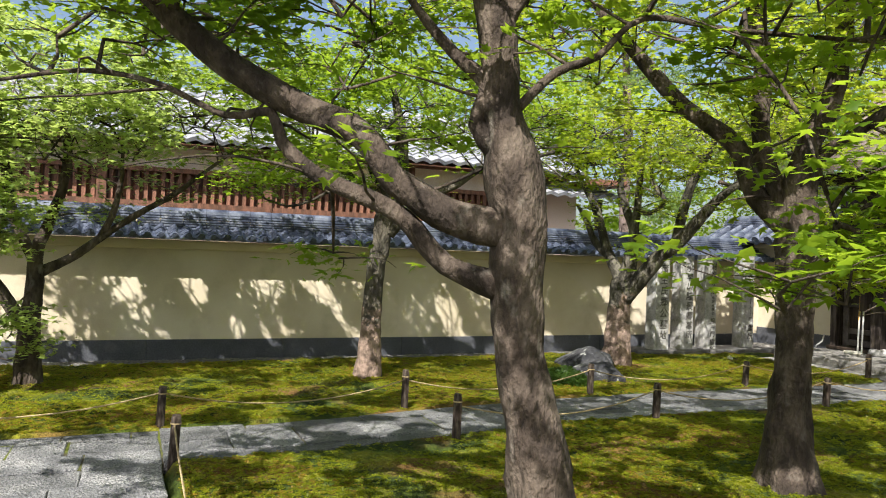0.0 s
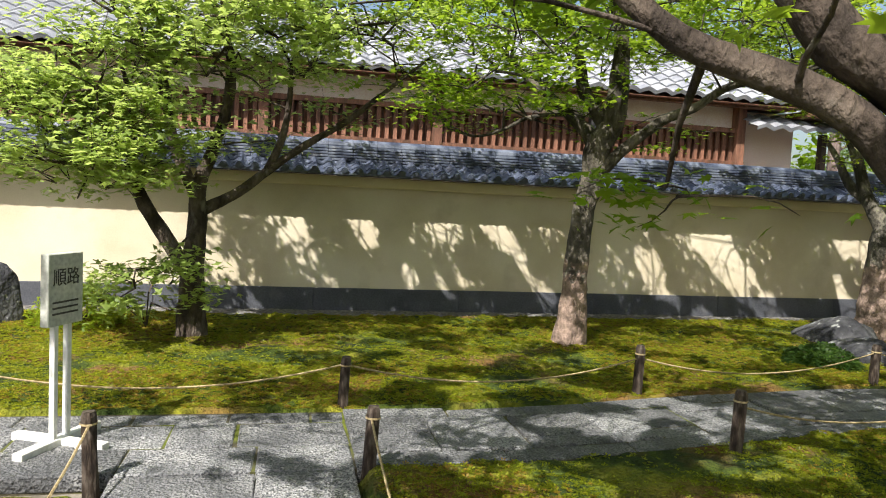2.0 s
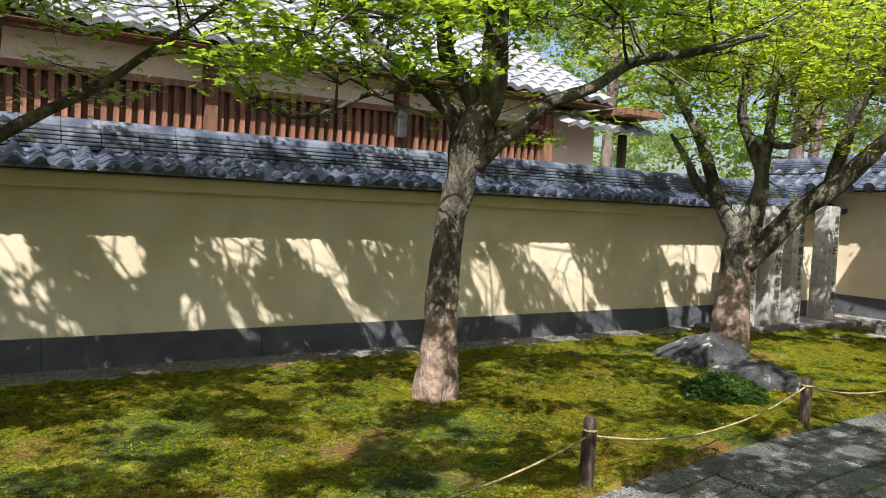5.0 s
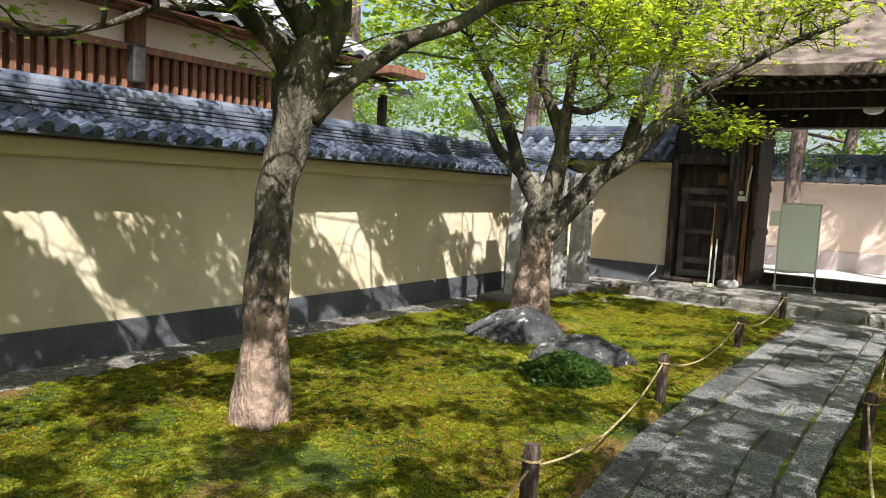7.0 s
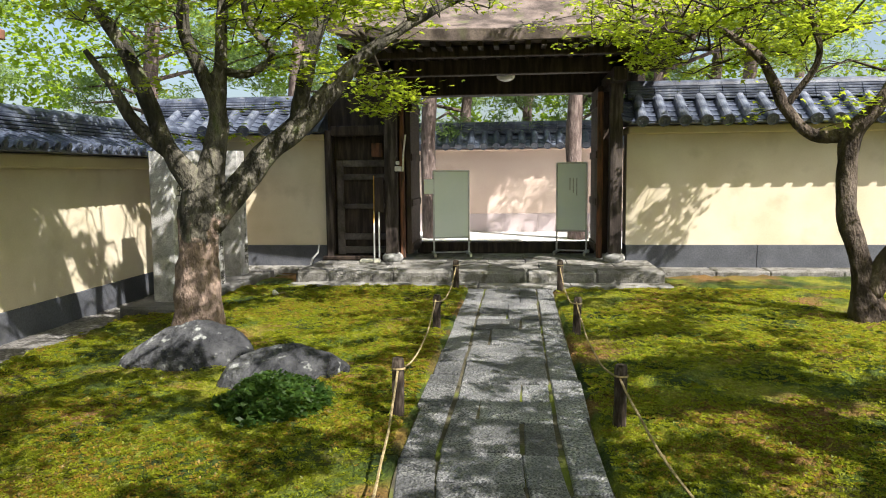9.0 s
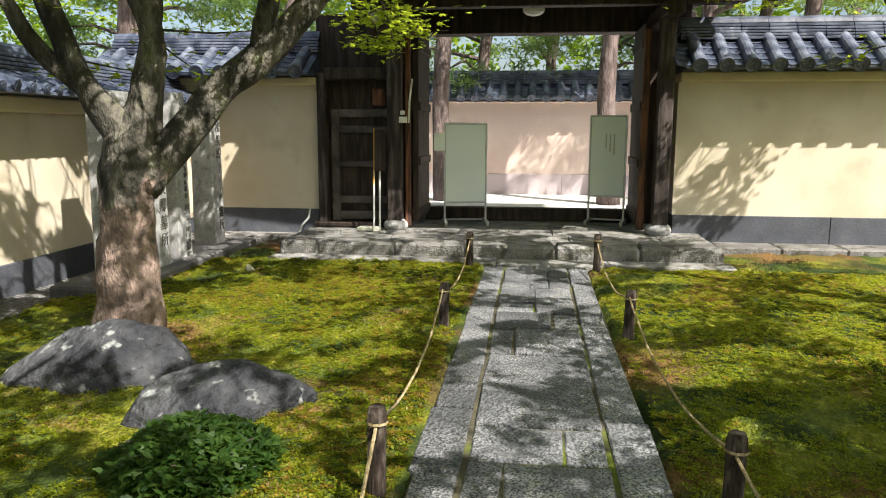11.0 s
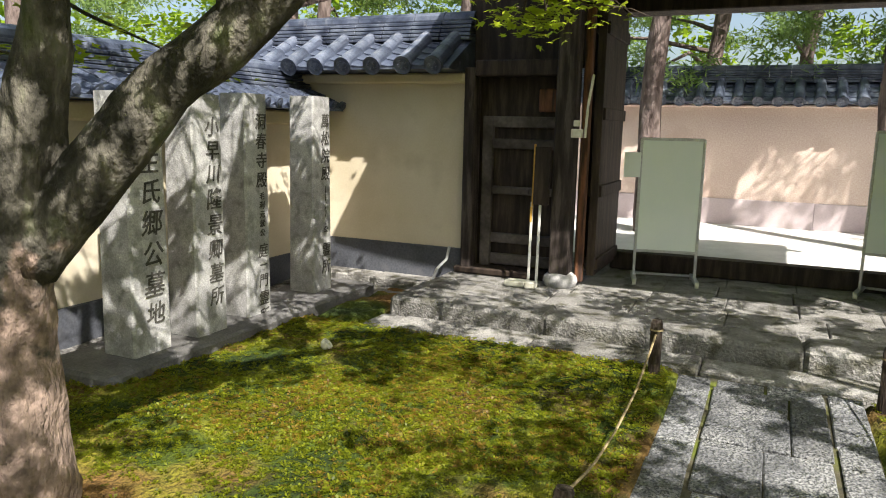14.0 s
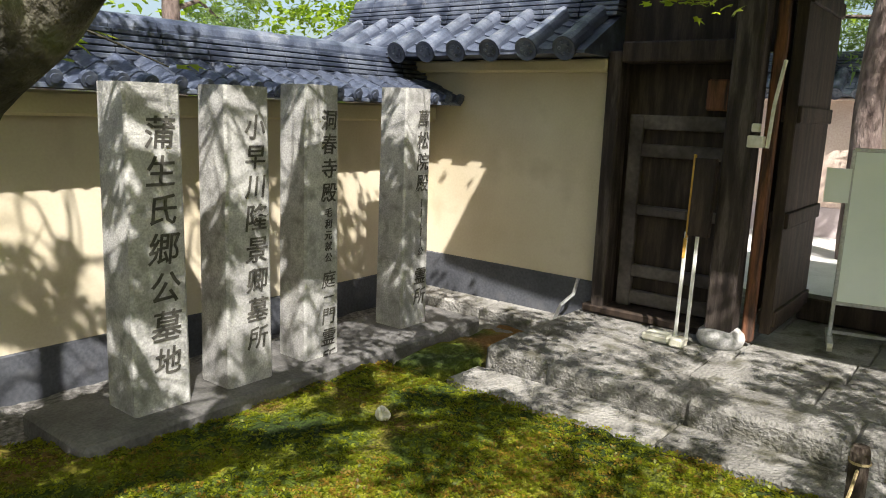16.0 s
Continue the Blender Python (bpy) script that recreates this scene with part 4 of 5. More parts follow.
class Maple:
    def __init__(self, x, y, label, bark, leaf, seed, gaps=0.18):
        self.gaps = gaps
        self.root = tagged(empty("maple_tree", (x, y, 0)), label, "tree")
        self.off = Matrix.Translation((-x, -y, 0))
        self.bark, self.leaf, self.rnd = bark, leaf, random.Random(seed)
        self.wood, self.twigs, self.leaves, self.tips = bmesh.new(), bmesh.new(), [], []

    def limb(self, *pts, sides=12, grow=True):
        p = spline(pts, 0.06)
        p = [(*q[:3], q[3] * 0.88) for q in p]
        add_tube(self.wood, p, sides, True, 0.22)
        self.tips.append(p)
        if grow:
            self.twig_along(p)

    def twig_along(self, p, every=0.28, start=1.75, low=0.0):
        r = self.rnd
        acc = 0.0
        for a, b in zip(p, p[1:]):
            acc += (Vector(b[:3]) - Vector(a[:3])).length
            if acc < every or b[2] < start or b[3] > 0.075:
                continue
            acc = 0.0
            w = r.uniform(0, 2 * math.pi)
            self.twig(Vector(b[:3]), Vector((math.cos(w), math.sin(w), r.uniform(0.0, 0.7))), r.uniform(0.45, 1.1), 0.010)

    def twig(self, at, way, length, radius, spray=1.0):
        r = self.rnd
        pts, q = [(*at, radius)], at.copy()
        n = 5
        d = way.normalized()
        for k in range(n):
            d = (d + Vector((r.uniform(-.3, .3), r.uniform(-.3, .3), r.uniform(-.24, .12)))).normalized()
            q = q + d * (length / n)
            pts.append((*q, radius * (1 - 0.8 * (k + 1) / n)))
            if k >= 1:
                m = int(13 * spray)
                off = RNG.normal(0, 1, (m, 3)) * (0.13, 0.13, 0.035)
                self.leaves.append(np.array(q) + off)
        add_tube(self.twigs, pts, 4, False)

    def crown(self, cx, cy, cz, rx, ry, rz, count, reach=1.0, spray=1.0):
        """Fills a flattened dome with layered sprays, fed by thin boughs from the nearest limb."""
        r = self.rnd
        src = [Vector(q[:3]) for p in self.tips for q in p[len(p) // 3:]]
        for _ in range(count):
            while True:
                u = Vector((r.uniform(-1, 1), r.uniform(-1, 1), r.uniform(-1, 1)))
                if u.length < 1:
                    break
            t = Vector((cx + u.x * rx, cy + u.y * ry, cz + u.z * rz))
            s = min(src, key=lambda v: (v - t).length)
            way = t - s
            if way.length > 0.25:
                mid = s.lerp(t, 0.5) + Vector((r.uniform(-.1, .1), r.uniform(-.1, .1), r.uniform(0, .15)))
                add_tube(self.twigs, [(*s, 0.014), (*mid, 0.010), (*t, 0.006)], 4, False)
                src.append(t)
            flat = Vector((way.x, way.y, 0.1)) if way.length > 0.1 else Vector((1, 0, 0))
            for _k in range(2):
                w = r.uniform(-0.9, 0.9)
                d = Matrix.Rotation(w, 3, "Z") @ flat
                self.twig(t, d, r.uniform(0.35, 0.7) * reach, 0.006, spray)

    def done(self, size, big):
        p = np.concatenate(self.leaves)
        p = p[clear_of_walk(p)]
        # leaves are taken out along the sun's slant, to shape flecks on the ground
        g = p - np.array(SUN)[None, :] * (p[:, 2:3] / SUN.z)
        gap = np.array([noise.noise((a * 1.7, b * 1.7, 3.3)) + 0.6 * noise.noise((a * 3.9, b * 3.9, 8.1)) for a, b, _ in g])
        p = p[gap < self.gaps]
        for bm, nm, mat in ((self.wood, "trunk", self.bark), (self.twigs, "twigs", self.bark)):
            bmesh.ops.transform(bm, matrix=self.off, verts=bm.verts)
            finish(nm, bm, mat, self.root, True)
        p = p + np.array(self.off.translation)
        many("crown", LEAF_BIG if big else LEAF_SMALL, LEAF_BIG_F if big else LEAF_SMALL_F, turned(p, size, 0.45), self.leaf, self.root)


t = Maple(1.72, 3.05, "large leaning maple with dark bark in moss", M_BARK, M_LEAF, 11, 0.12)
t.limb((1.85, 3.02, -0.05, 0.183), (1.77, 3.02, 0.59, 0.162), (1.70, 3.06, 1.03, 0.132), (1.66, 3.08, 1.37, 0.135), (1.66, 3.08, 1.68, 0.143), (1.63, 3.10, 1.94, 0.141), (1.59, 3.12, 2.20, 0.102), (1.56, 3.13, 2.47, 0.098), (1.52, 3.16, 2.73, 0.095), (1.46, 3.19, 3.10, 0.083), (1.47, 3.18, 3.53, 0.058), sides=30)
t.limb((1.62, 3.10, 1.65, 0.112), (1.39, 3.23, 1.71, 0.094), (1.15, 3.36, 1.88, 0.079), (1.00, 3.44, 2.09, 0.078), (0.71, 3.60, 2.23, 0.080), (0.48, 3.72, 2.37, 0.077), (0.25, 3.85, 2.56, 0.074), (0.08, 3.94, 2.73, 0.068), (-0.15, 4.07, 2.98, 0.056), (-0.44, 4.23, 3.21, 0.036))
t.limb((1.63, 3.10, 1.38, 0.075), (1.37, 3.24, 1.49, 0.060), (1.19, 3.34, 1.70, 0.051), (1.01, 3.44, 1.80, 0.049), (0.82, 3.54, 1.89, 0.042), (0.66, 3.62, 2.05, 0.037), (0.61, 3.65, 2.19, 0.027), (0.41, 3.76, 2.17, 0.019), (0.11, 3.93, 2.32, 0.016), (-0.23, 4.11, 2.38, 0.014), (-0.62, 4.32, 2.33, 0.010))
t.limb((1.62, 3.10, 2.20, 0.028), (1.79, 3.01, 2.39, 0.023), (1.96, 2.92, 2.47, 0.018), (2.13, 2.82, 2.64, 0.016), (2.48, 2.63, 2.59, 0.014), (3.04, 2.33, 2.54, 0.010))
t.limb((1.56, 3.13, 2.02, 0.058), (1.48, 3.18, 2.15, 0.051), (1.51, 3.16, 2.33, 0.044), (1.37, 3.24, 2.48, 0.034), (1.22, 3.32, 2.68, 0.024), (1.07, 3.40, 2.94, 0.014))
t.limb((1.55, 3.14, 2.57, 0.052), (1.68, 3.07, 2.83, 0.045), (1.83, 2.99, 3.10, 0.033), (2.07, 2.86, 3.30, 0.020))
t.crown(1.3, 3.2, 3.6, 2.6, 2.4, 0.9, 100)
t.crown(1.1, 3.8, 1.55, 0.15, 0.15, 0.1, 2, 0.6)
t.crown(2.6, 2.35, 2.6, 0.8, 0.6, 0.3, 18)
t.crown(0.2, 3.9, 2.8, 0.9, 0.8, 0.25, 18)
t.limb((2.48, 2.63, 2.59, 0.012), (2.55, 2.35, 2.2, 0.010), (2.45, 2.05, 1.7, 0.006), sides=5)
t.crown(2.5, 2.0, 1.55, 0.4, 0.3, 0.42, 14, 0.8)
# next two: boughs above the view, added to shade the crossing and north moss
t.crown(-1.5, 3.9, 3.5, 1.4, 1.3, 0.5, 46)
t.crown(-0.6, 5.9, 3.8, 1.6, 1.0, 0.4, 46)
t.crown(0.1, 4.1, 3.0, 1.3, 1.0, 0.5, 26)
t.crown(1.2, 5.2, 3.1, 2.0, 0.9, 0.4, 28)
t.done(0.075, True)

t = Maple(4.2, 3.76, "mature maple with pale ridged bark in moss", M_BARK, M_LEAF_LIGHT, 12, 0.02)
t.limb((4.18, 3.77, -0.05, 0.261), (4.18, 3.78, 0.47, 0.161), (4.19, 3.76, 0.90, 0.135), (4.19, 3.76, 1.44, 0.134), (4.19, 3.76, 1.82, 0.142), (4.21, 3.73, 2.29, 0.098), (4.31, 3.63, 2.66, 0.083), (4.35, 3.58, 3.00, 0.067), (4.36, 3.57, 3.57, 0.052), sides=30)
t.limb((4.18, 3.78, 1.78, 0.102), (4.02, 3.96, 2.02, 0.086), (3.92, 4.07, 2.38, 0.074), (3.66, 4.37, 2.72, 0.067), (3.46, 4.59, 3.08, 0.056), (3.26, 4.83, 3.46, 0.040))
t.limb((4.19, 3.76, 1.71, 0.081), (4.04, 3.94, 2.37, 0.074), (4.03, 3.95, 2.93, 0.071), (3.98, 4.00, 3.41, 0.064), (3.93, 4.05, 4.02, 0.040))
t.limb((4.20, 3.75, 2.21, 0.053), (4.42, 3.50, 2.46, 0.041), (4.67, 3.22, 2.74, 0.029))
t.crown(4.4, 3.9, 3.4, 2.4, 2.2, 0.9, 105)
# next two: unseen overhead boughs, added for the shade they cast on the moss
t.crown(3.4, 6.2, 3.7, 1.7, 1.0, 0.4, 28)
t.crown(4.2, 1.2, 3.6, 2.2, 1.0, 0.5, 14)
t.crown(4.6, 3.2, 1.7, 0.9, 0.7, 0.55, 26)
t.done(0.075, True)

t = Maple(2.7, 8.64, "forked maple with pinkish lower bark in moss", M_BARK_PINK, M_LEAF, 13, 0.22)
t.limb((2.70, 8.65, -0.05, 0.193), (2.71, 8.64, 0.53, 0.144), (2.72, 8.64, 1.05, 0.125), (2.75, 8.61, 1.40, 0.118), (2.80, 8.57, 1.74, 0.125), (2.83, 8.54, 2.02, 0.139), (2.93, 8.46, 2.26, 0.120), (2.95, 8.44, 2.53, 0.112), (2.95, 8.44, 2.99, 0.078), (2.87, 8.50, 3.44, 0.051), sides=30)
t.limb((2.81, 8.56, 1.98, 0.093), (2.74, 8.62, 2.14, 0.076), (2.60, 8.73, 2.30, 0.064), (2.45, 8.87, 2.48, 0.054), (2.26, 9.02, 2.66, 0.045), (2.04, 9.21, 2.93, 0.027))
t.limb((2.86, 8.51, 1.78, 0.082), (2.98, 8.42, 1.94, 0.066), (3.08, 8.33, 2.05, 0.060), (3.28, 8.16, 2.26, 0.054), (3.49, 7.98, 2.37, 0.048), (3.72, 7.79, 2.56, 0.039), (4.02, 7.53, 2.63, 0.032), (4.37, 7.24, 2.76, 0.023))
t.limb((2.71, 8.65, 2.29, 0.030), (2.53, 8.80, 2.32, 0.023), (2.25, 9.03, 2.29, 0.024), (2.05, 9.20, 2.17, 0.019), (1.81, 9.41, 2.10, 0.015), (1.56, 9.61, 2.18, 0.009))
t.limb((2.90, 8.48, 2.16, 0.083), (2.78, 8.58, 2.38, 0.081), (2.68, 8.66, 2.57, 0.071), (2.64, 8.70, 2.89, 0.052), (2.53, 8.80, 3.21, 0.028))
t.crown(2.8, 8.4, 3.3, 2.2, 1.5, 0.75, 105)
t.crown(1.7, 8.4, 2.45, 1.0, 0.9, 0.3, 24)
t.crown(1.1, 9.1, 3.1, 1.7, 0.6, 0.5, 44)
t.crown(4.4, 8.9, 3.3, 1.4, 0.8, 0.45, 46)
t.done(0.07, False)

t = Maple(-0.95, 8.85, "slender many-stemmed maple with pale leaves before the wall", M_BARK, M_LEAF_PALE, 14, 0.3)
t.limb((-0.95, 8.85, -0.05, 0.171), (-0.95, 8.85, 0.63, 0.115), (-0.92, 8.86, 1.06, 0.096), (-0.91, 8.86, 1.45, 0.079), (-0.79, 8.87, 1.80, 0.061), (-0.69, 8.89, 2.15, 0.057), (-0.66, 8.89, 2.54, 0.049), (-0.72, 8.88, 2.86, 0.036), (-0.77, 8.88, 3.39, 0.018), sides=30)
t.limb((-0.98, 8.85, 0.63, 0.088), (-1.19, 8.82, 0.96, 0.075), (-1.39, 8.79, 1.29, 0.066), (-1.48, 8.78, 1.65, 0.053), (-1.47, 8.78, 2.06, 0.035), (-1.57, 8.76, 2.45, 0.018))
t.limb((-0.92, 8.86, 1.32, 0.066), (-1.12, 8.83, 1.77, 0.057), (-1.21, 8.81, 2.21, 0.053), (-1.27, 8.81, 2.49, 0.040), (-1.45, 8.78, 2.67, 0.022), (-1.62, 8.76, 2.88, 0.014))
t.limb((-1.23, 8.81, 2.38, 0.035), (-1.15, 8.82, 2.71, 0.027), (-1.11, 8.83, 3.08, 0.018))
t.limb((-0.89, 8.86, 1.21, 0.066), (-0.57, 8.91, 1.39, 0.057), (-0.32, 8.94, 1.60, 0.048), (0.01, 8.99, 1.85, 0.040), (0.45, 9.05, 2.15, 0.032), (0.82, 9.10, 2.47, 0.023), (1.24, 9.16, 2.83, 0.014))
t.limb((-0.32, 8.94, 1.60, 0.044), (-0.19, 8.96, 1.90, 0.040), (-0.13, 8.97, 2.26, 0.031), (-0.12, 8.97, 2.61, 0.018))
t.crown(-0.8, 8.8, 3.0, 1.7, 1.0, 0.8, 70)
t.crown(-1.75, 8.5, 2.0, 0.7, 0.6, 0.6, 60)
t.crown(-0.6, 8.5, 2.7, 0.9, 0.6, 0.5, 30)
t.crown(-1.7, 8.35, 1.55, 0.6, 0.5, 0.35, 34)
t.crown(-1.3, 8.45, 0.5, 0.4, 0.35, 0.35, 10, 0.7)
t.done(0.08, False)

t = Maple(6.6, 9.05, "old twisted maple with mossy bark beside the stones", M_BARK_OLD, M_LEAF_LIGHT, 15)
t.limb((6.60, 9.05, -0.05, 0.281), (6.62, 9.02, 0.53, 0.199), (6.62, 9.00, 0.91, 0.174), (6.64, 8.96, 1.24, 0.179), (6.68, 8.88, 1.52, 0.118), (6.71, 8.82, 1.94, 0.085), (6.65, 8.94, 2.30, 0.062), (6.61, 9.04, 2.61, 0.057), (6.62, 9.00, 3.01, 0.039), (6.66, 8.93, 3.45, 0.025), sides=30)
t.limb((6.63, 8.99, 1.33, 0.132), (6.54, 9.17, 1.63, 0.089), (6.48, 9.30, 2.02, 0.076), (6.42, 9.44, 2.41, 0.067), (6.35, 9.58, 2.66, 0.048), (6.28, 9.75, 2.99, 0.024))
t.limb((6.55, 9.16, 1.59, 0.071), (6.44, 9.40, 1.84, 0.061), (6.38, 9.52, 2.10, 0.047), (6.30, 9.70, 2.40, 0.024))
t.limb((6.69, 8.85, 1.66, 0.085), (6.71, 8.81, 2.03, 0.066), (6.73, 8.78, 2.44, 0.057), (6.74, 8.75, 2.89, 0.048), (6.76, 8.71, 3.47, 0.025))
t.limb((6.66, 8.93, 1.02, 0.150), (6.77, 8.68, 1.33, 0.132), (6.87, 8.46, 1.62, 0.118), (6.98, 8.22, 1.83, 0.106), (7.10, 7.97, 2.12, 0.092), (7.24, 7.68, 2.46, 0.068), (7.49, 7.14, 2.85, 0.043), (7.81, 6.44, 3.2, 0.021))
t.limb((6.68, 8.87, 2.07, 0.047), (6.71, 8.81, 2.27, 0.043), (6.82, 8.59, 2.26, 0.040), (6.90, 8.41, 2.43, 0.038), (6.82, 8.57, 2.68, 0.034), (6.80, 8.62, 3.08, 0.022))
t.limb((6.97, 8.24, 1.84, 0.078), (7.05, 8.09, 2.55, 0.070), (7.12, 7.93, 2.91, 0.059), (7.23, 7.69, 3.40, 0.030))
t.crown(6.6, 8.8, 3.15, 1.8, 1.4, 0.75, 135)
t.crown(7.6, 7.4, 3.1, 1.1, 0.9, 0.45, 34)
t.crown(8.1, 8.5, 3.3, 1.1, 0.7, 0.4, 46)
t.done(0.068, False)

t = Maple(7.81, 3.15, "small crooked maple with arching branch in moss", M_BARK, M_LEAF_LIGHT, 16, 0.06)
t.limb((7.81, 3.12, -0.05, 0.213), (7.85, 3.19, 0.48, 0.108), (7.90, 3.32, 1.00, 0.102), (7.91, 3.34, 1.42, 0.096), (7.89, 3.30, 1.75, 0.102), (7.81, 3.11, 2.02, 0.074), (7.72, 2.90, 2.49, 0.046), sides=30)
t.limb((7.90, 3.31, 1.73, 0.085), (8.03, 3.60, 1.74, 0.068), (8.13, 3.83, 2.01, 0.063), (8.22, 4.02, 2.45, 0.052), (8.34, 4.31, 2.74, 0.038), (8.52, 4.70, 2.95, 0.024), (8.70, 5.12, 3.06, 0.015))
t.limb((7.82, 3.14, 0.28, 0.126), (7.73, 2.94, 0.70, 0.114), (7.62, 2.69, 1.26, 0.085), (7.58, 2.59, 2.13, 0.051))
t.limb((8.13, 3.83, 2.01, 0.040), (8.02, 3.58, 2.46, 0.034), (8.08, 3.73, 2.94, 0.026), (8.27, 4.14, 3.25, 0.018))
t.crown(8.5, 4.4, 2.85, 1.4, 1.3, 0.45, 95)
t.crown(7.8, 6.2, 3.7, 1.6, 1.0, 0.4, 34)
t.crown(9.8, 3.0, 2.9, 0.6, 0.6, 0.3, 18)
t.crown(7.6, 2.9, 2.7, 1.2, 1.2, 0.6, 20)
t.done(0.068, False)

# a leafy spray of the near maples hanging before the gate
t = Maple(7.5, 8.3, "hanging bright green maple bough near the gate", M_BARK, M_LEAF_LIGHT, 21, 0.6)
t.limb((7.22, 7.71, 2.66, 0.03), (8.2, 7.75, 2.5, 0.016), (9.1, 7.8, 2.3, 0.008), sides=6)
t.crown(9.2, 7.85, 2.22, 0.5, 0.35, 0.08, 7, 0.7)
t.done(0.065, True)


# ---- pines and woods beyond the walls ----
def pine(x, y, h, lean, seed, low):
    r = random.Random(seed)
    root = tagged(empty("pine_tree", (x, y, 0)), "tall pine with reddish bark and soft needle clumps", "tree", "pines beyond the walls")
    bm = bmesh.new()
    trunk = spline([(0, 0, -0.1, 0.2), (lean * 0.3, 0.1, h * 0.3, 0.145), (lean * 0.5, -0.1, h * 0.6, 0.13), (lean, 0, h, 0.06)], 0.4)
    add_tube(bm, trunk, 10, True, 0.2)
    pts = []
    for k in range(16):
        z = low + (h - low) * k / 15
        w = r.uniform(0, 6.28)
        le = r.uniform(0.8, 2.2) * (1.15 - 0.5 * k / 15)
        b = trunk[min(len(trunk) - 1, int(z / h * len(trunk)))]
        e = (b[0] + le * math.cos(w), b[1] + le * math.sin(w), z + r.uniform(-0.1, 0.5))
        add_tube(bm, [(b[0], b[1], z, 0.05), ((b[0] + e[0]) / 2, (b[1] + e[1]) / 2, z + 0.25, 0.035), (*e, 0.015)], 5)
        for _ in range(7):
            c = np.array(e) + RNG.normal(0, 1, 3) * (0.5, 0.5, 0.14)
            pts.append(c + RNG.normal(0, 1, (110, 3)) * (0.17, 0.17, 0.09))
    finish("trunk", bm, M_PINEBARK, root, True)
    many("crown", [(-0.1, 0, 0), (0.1, 0, 0), (0, 1.0, 0.05)], [(0, 1, 2)], turned(np.concatenate(pts), 0.16, 1.2), M_NEEDLE, root)


# pines at (15.5, 3.6) and (15.9, 1.8) are unseen, added to shade the lane wall
for k, (x, y, h, lean, low) in enumerate(((19.3, 7.6, 8, 0.6, 2.6), (18.6, 4.9, 7, 0.5, 2.3), (20.5, 10.5, 9, -0.4, 3), (22, 6, 9, 0.4, 2.6), (15.45, 8.06, 7.5, 0.5, 3.9), (20, 1.5, 8, -0.3, 3),
                                          (14.2, 13.2, 9, 0.2, 3.2), (18.5, 15.5, 9, 0.3, 3), (23, 13, 10, 0.3, 2.5), (13.2, 17.5, 9, -0.5, 3.0), (19.2, 3.2, 6.5, 0.2, 2.6), (24, -2, 9, 0.2, 2), (15.17, 5.18, 7.8, 0.4, 3.9), (15.5, 3.6, 7.5, 0.3, 3.3), (15.9, 1.8, 8, 0.2, 4.2), (15.0, 10.6, 8, -0.2, 4.2))):
    pine(x, y, h, lean, 40 + k, low)


def woods(name, x0, x1, y0, y1, z0, z1, count, label):
    """Far trees that run into one another: clumps of leaves with gaps."""
    pts = []
    for _ in range(count):
        c = np.array((RNG.uniform(x0, x1), RNG.uniform(y0, y1), RNG.uniform(z0, z1)))
        r = RNG.uniform(0.5, 1.3)
        d = RNG.normal(0, 1, (90, 3)) * (0.55 * r, 0.55 * r, 0.32 * r)
        pts.append(c + d)
    ob = many(name, [(0, -0.5, 0), (0.3, 0, 0.04), (0, 0.5, 0), (-0.3, 0, 0.04)], [(0, 1, 2, 3)], turned(np.concatenate(pts), 0.26, 0.7), M_LEAF, None)
    tagged(ob, label, "woods", kind="stuff")


woods("far_woods", 26, 32, -14, 34, 0.3, 9.5, 420, "distant green wood beyond the lane wall")
woods("far_woods", -14, 24, 21, 27, 1.5, 9, 260, "distant green wood behind the temple building")

# ---- paving of the walks ----
bm = bmesh.new()
bmesh.ops.create_grid(bm, x_segments=120, y_segments=2, size=0.5, matrix=Matrix.Translation((0.335, 6.44, 0.016)) @ Matrix.Diagonal((18.43, 0.985, 1, 1)))
bmesh.ops.solidify(bm, geom=bm.faces[:], thickness=0.1)
for v in bm.verts:
    v.co.y += bend(v.co.x)
    v.co.z = 0.023 if v.co.z > -0.03 else -0.085
walk_root = tagged(finish("pavement", bm, M_JOINT), "granite paved garden path with mossy joints", "path", kind="structure")


def slab(x0, x1, y0, y1, z):
    g = 0.006
    bm = bmesh.new()
    add_box(bm, (x0 + g, y0 + g, -0.05), (x1 - g, y1 - g, z), 0.007, jitter=0.009)
    for v in bm.verts:
        v.co.y += bend(v.co.x) if x0 > 0.2 else 0.0
    return finish("paving_stone", bm, M_GRANITE, walk_root)


rnd = random.Random(5)
# middle band of broad stones, laid in one or two to a course
x = 0.27
while x < 9.5:
    e = min(9.52, x + rnd.uniform(0.32, 0.62))
    cut = rnd.choice((0, 6.33, 6.45, 6.58))
    for a, b in (((6.145, cut), (cut, 6.735)) if cut else ((6.145, 6.735),)):
        slab(x, e, a, b, 0.036 + rnd.uniform(-0.009, 0.009))
    x = e
for y0, y1 in ((5.955, 6.133), (6.747, 6.93)):
    x = 0.27
    while x < 9.5:
        e = min(9.52, x + rnd.uniform(0.6, 1.15))
        w = rnd.uniform(0, 0.03)
        slab(x, e, y0 - (w if y0 < 6 else 0), y1 + (w if y0 > 6 else 0), 0.036 + rnd.uniform(-0.009, 0.009))
        x = e
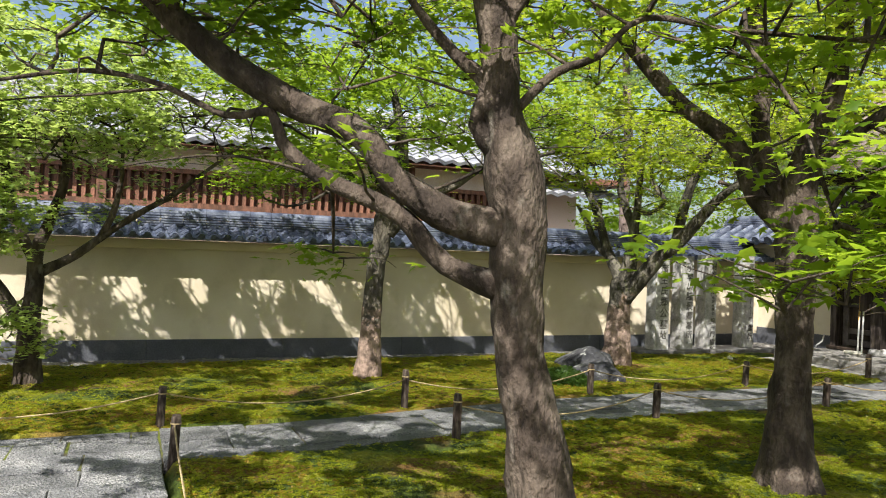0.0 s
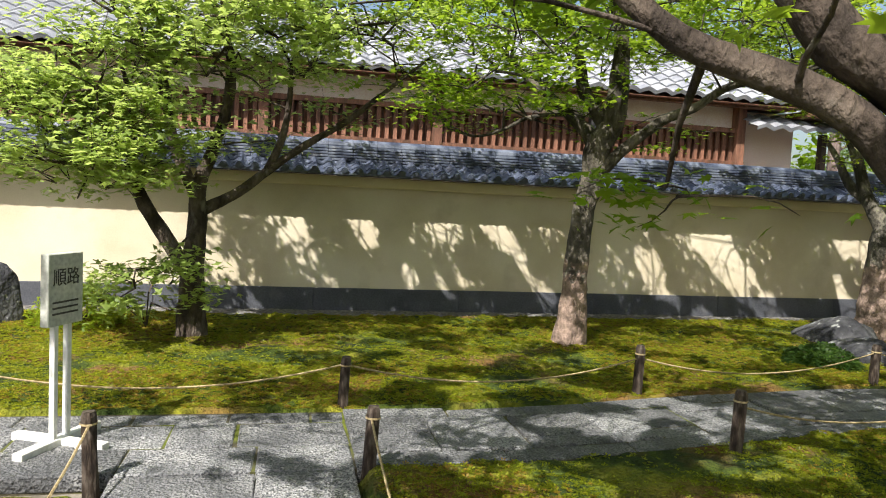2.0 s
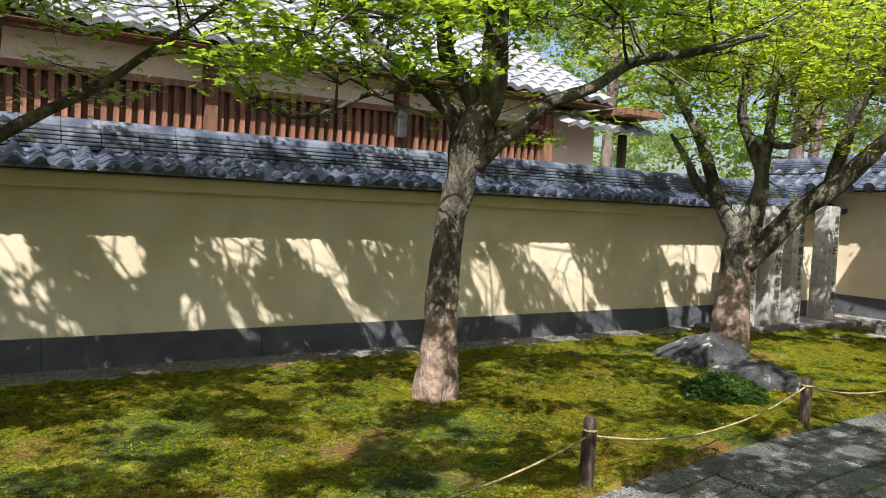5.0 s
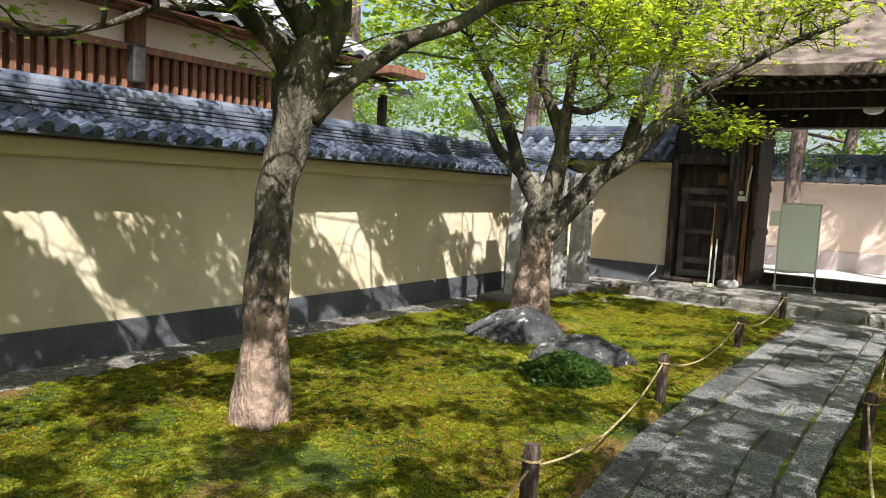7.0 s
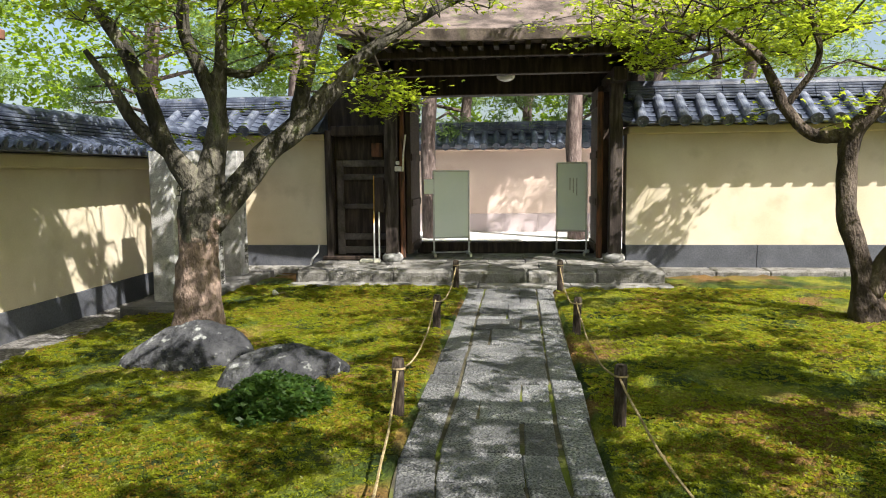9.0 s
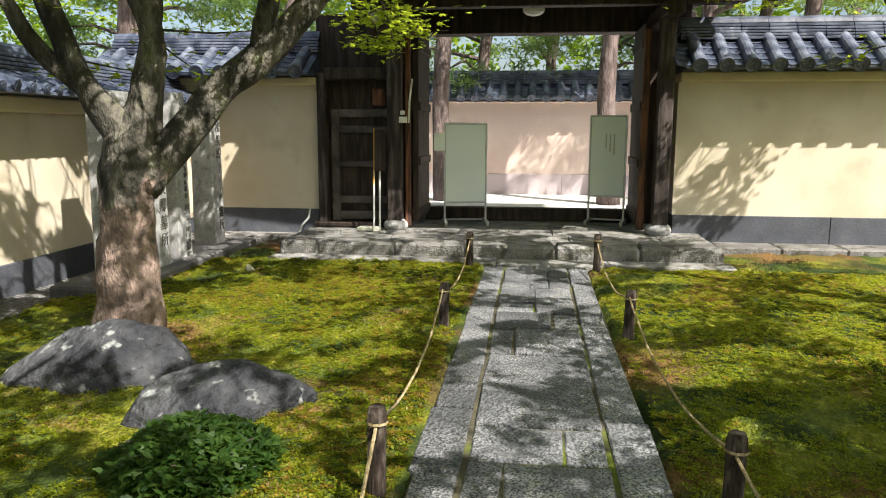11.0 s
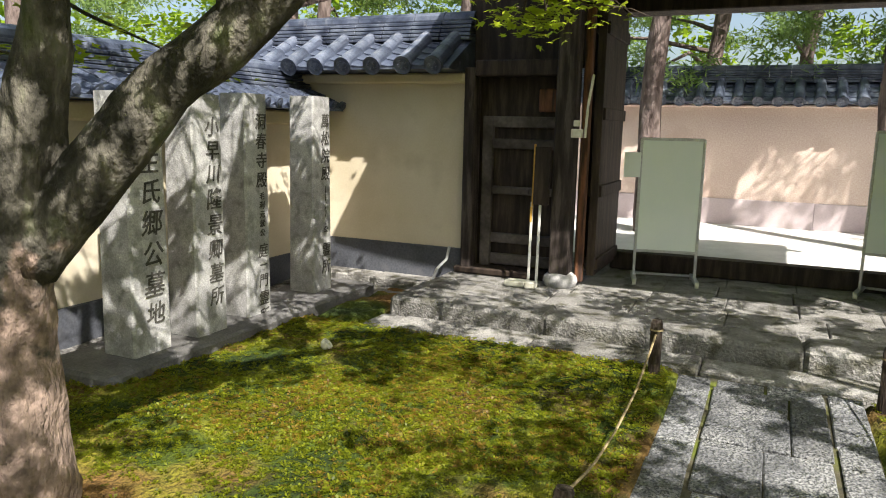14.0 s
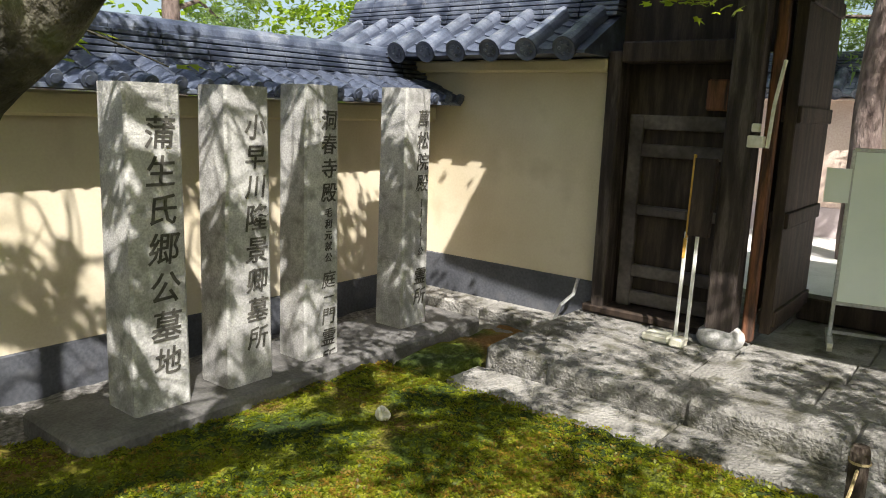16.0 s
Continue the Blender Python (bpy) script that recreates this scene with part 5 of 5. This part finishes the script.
# crossing and the walk that leads to it
y = -4.0
while y < 6.45:
    e = min(6.49, y + rnd.uniform(0.27, 0.42))
    e = 6.49 if 6.49 - e < 0.15 else e
    x = -0.92 if y < 5.3 else -6.0
    while x < 0.25:
        f = min(0.27, x + rnd.uniform(0.34, 0.72))
        if 0.27 - f < 0.2:
            f = 0.27
        slab(x, f, y, e, 0.03 + rnd.uniform(-0.006, 0.006))
        x = f
    y = e


# ---- moss tufts ----
def tufts(name, x0, x1, y0, y1, count, mat, label, dry):
    p = np.c_[RNG.uniform(x0, x1, count), RNG.uniform(y0, y1, count), np.zeros(count)]
    keep = [noise.noise((a * 0.8, b * 0.8, 5.0)) * 0.6 + noise.noise((a * 2.7, b * 2.7, 2.0)) * 0.4 + RNG.normal(0, 0.12) > (0.06 if dry else -0.2) for a, b, _ in p]
    p = p[np.array(keep)]
    edge = np.array([bend(a) for a in p[:, 0]])
    p = p[(p[:, 1] > 6.98 + edge) | (p[:, 1] < 5.91 + edge)]
    p[:, 2] = [moss_height(a, b) + 0.001 for a, b, _ in p]
    star = []
    faces = []
    for k in range(4):
        w = k * math.pi / 2 + 0.3
        i = len(star)
        star += [(0.10 * math.cos(w), 0.10 * math.sin(w), 0.05), (0.5 * math.cos(w - 0.5), 0.5 * math.sin(w - 0.5), 0.36), (0.85 * math.cos(w), 0.85 * math.sin(w), 0.34), (0.5 * math.cos(w + 0.5), 0.5 * math.sin(w + 0.5), 0.36)]
        faces.append((i, i + 1, i + 2, i + 3))
    ob = many(name, star, faces, turned(p, 0.022, 0.35), mat, None)
    tagged(ob, label, "moss", kind="stuff")


tufts("moss_tufts", -3.0, 9.5, 6.5, 10.15, 90000, M_TUFT, "fine green moss tufts", False)
tufts("moss_tufts", 0.35, 9.5, 2.2, 5.9, 70000, M_TUFT, "fine green moss tufts", False)
tufts("dry_moss_tufts", -3.0, 9.5, 6.5, 10.15, 50000, M_TUFT_DRY, "dry golden brown moss tufts", True)
tufts("dry_moss_tufts", 0.35, 9.5, 2.2, 5.9, 26000, M_TUFT_DRY, "dry golden brown moss tufts", True)
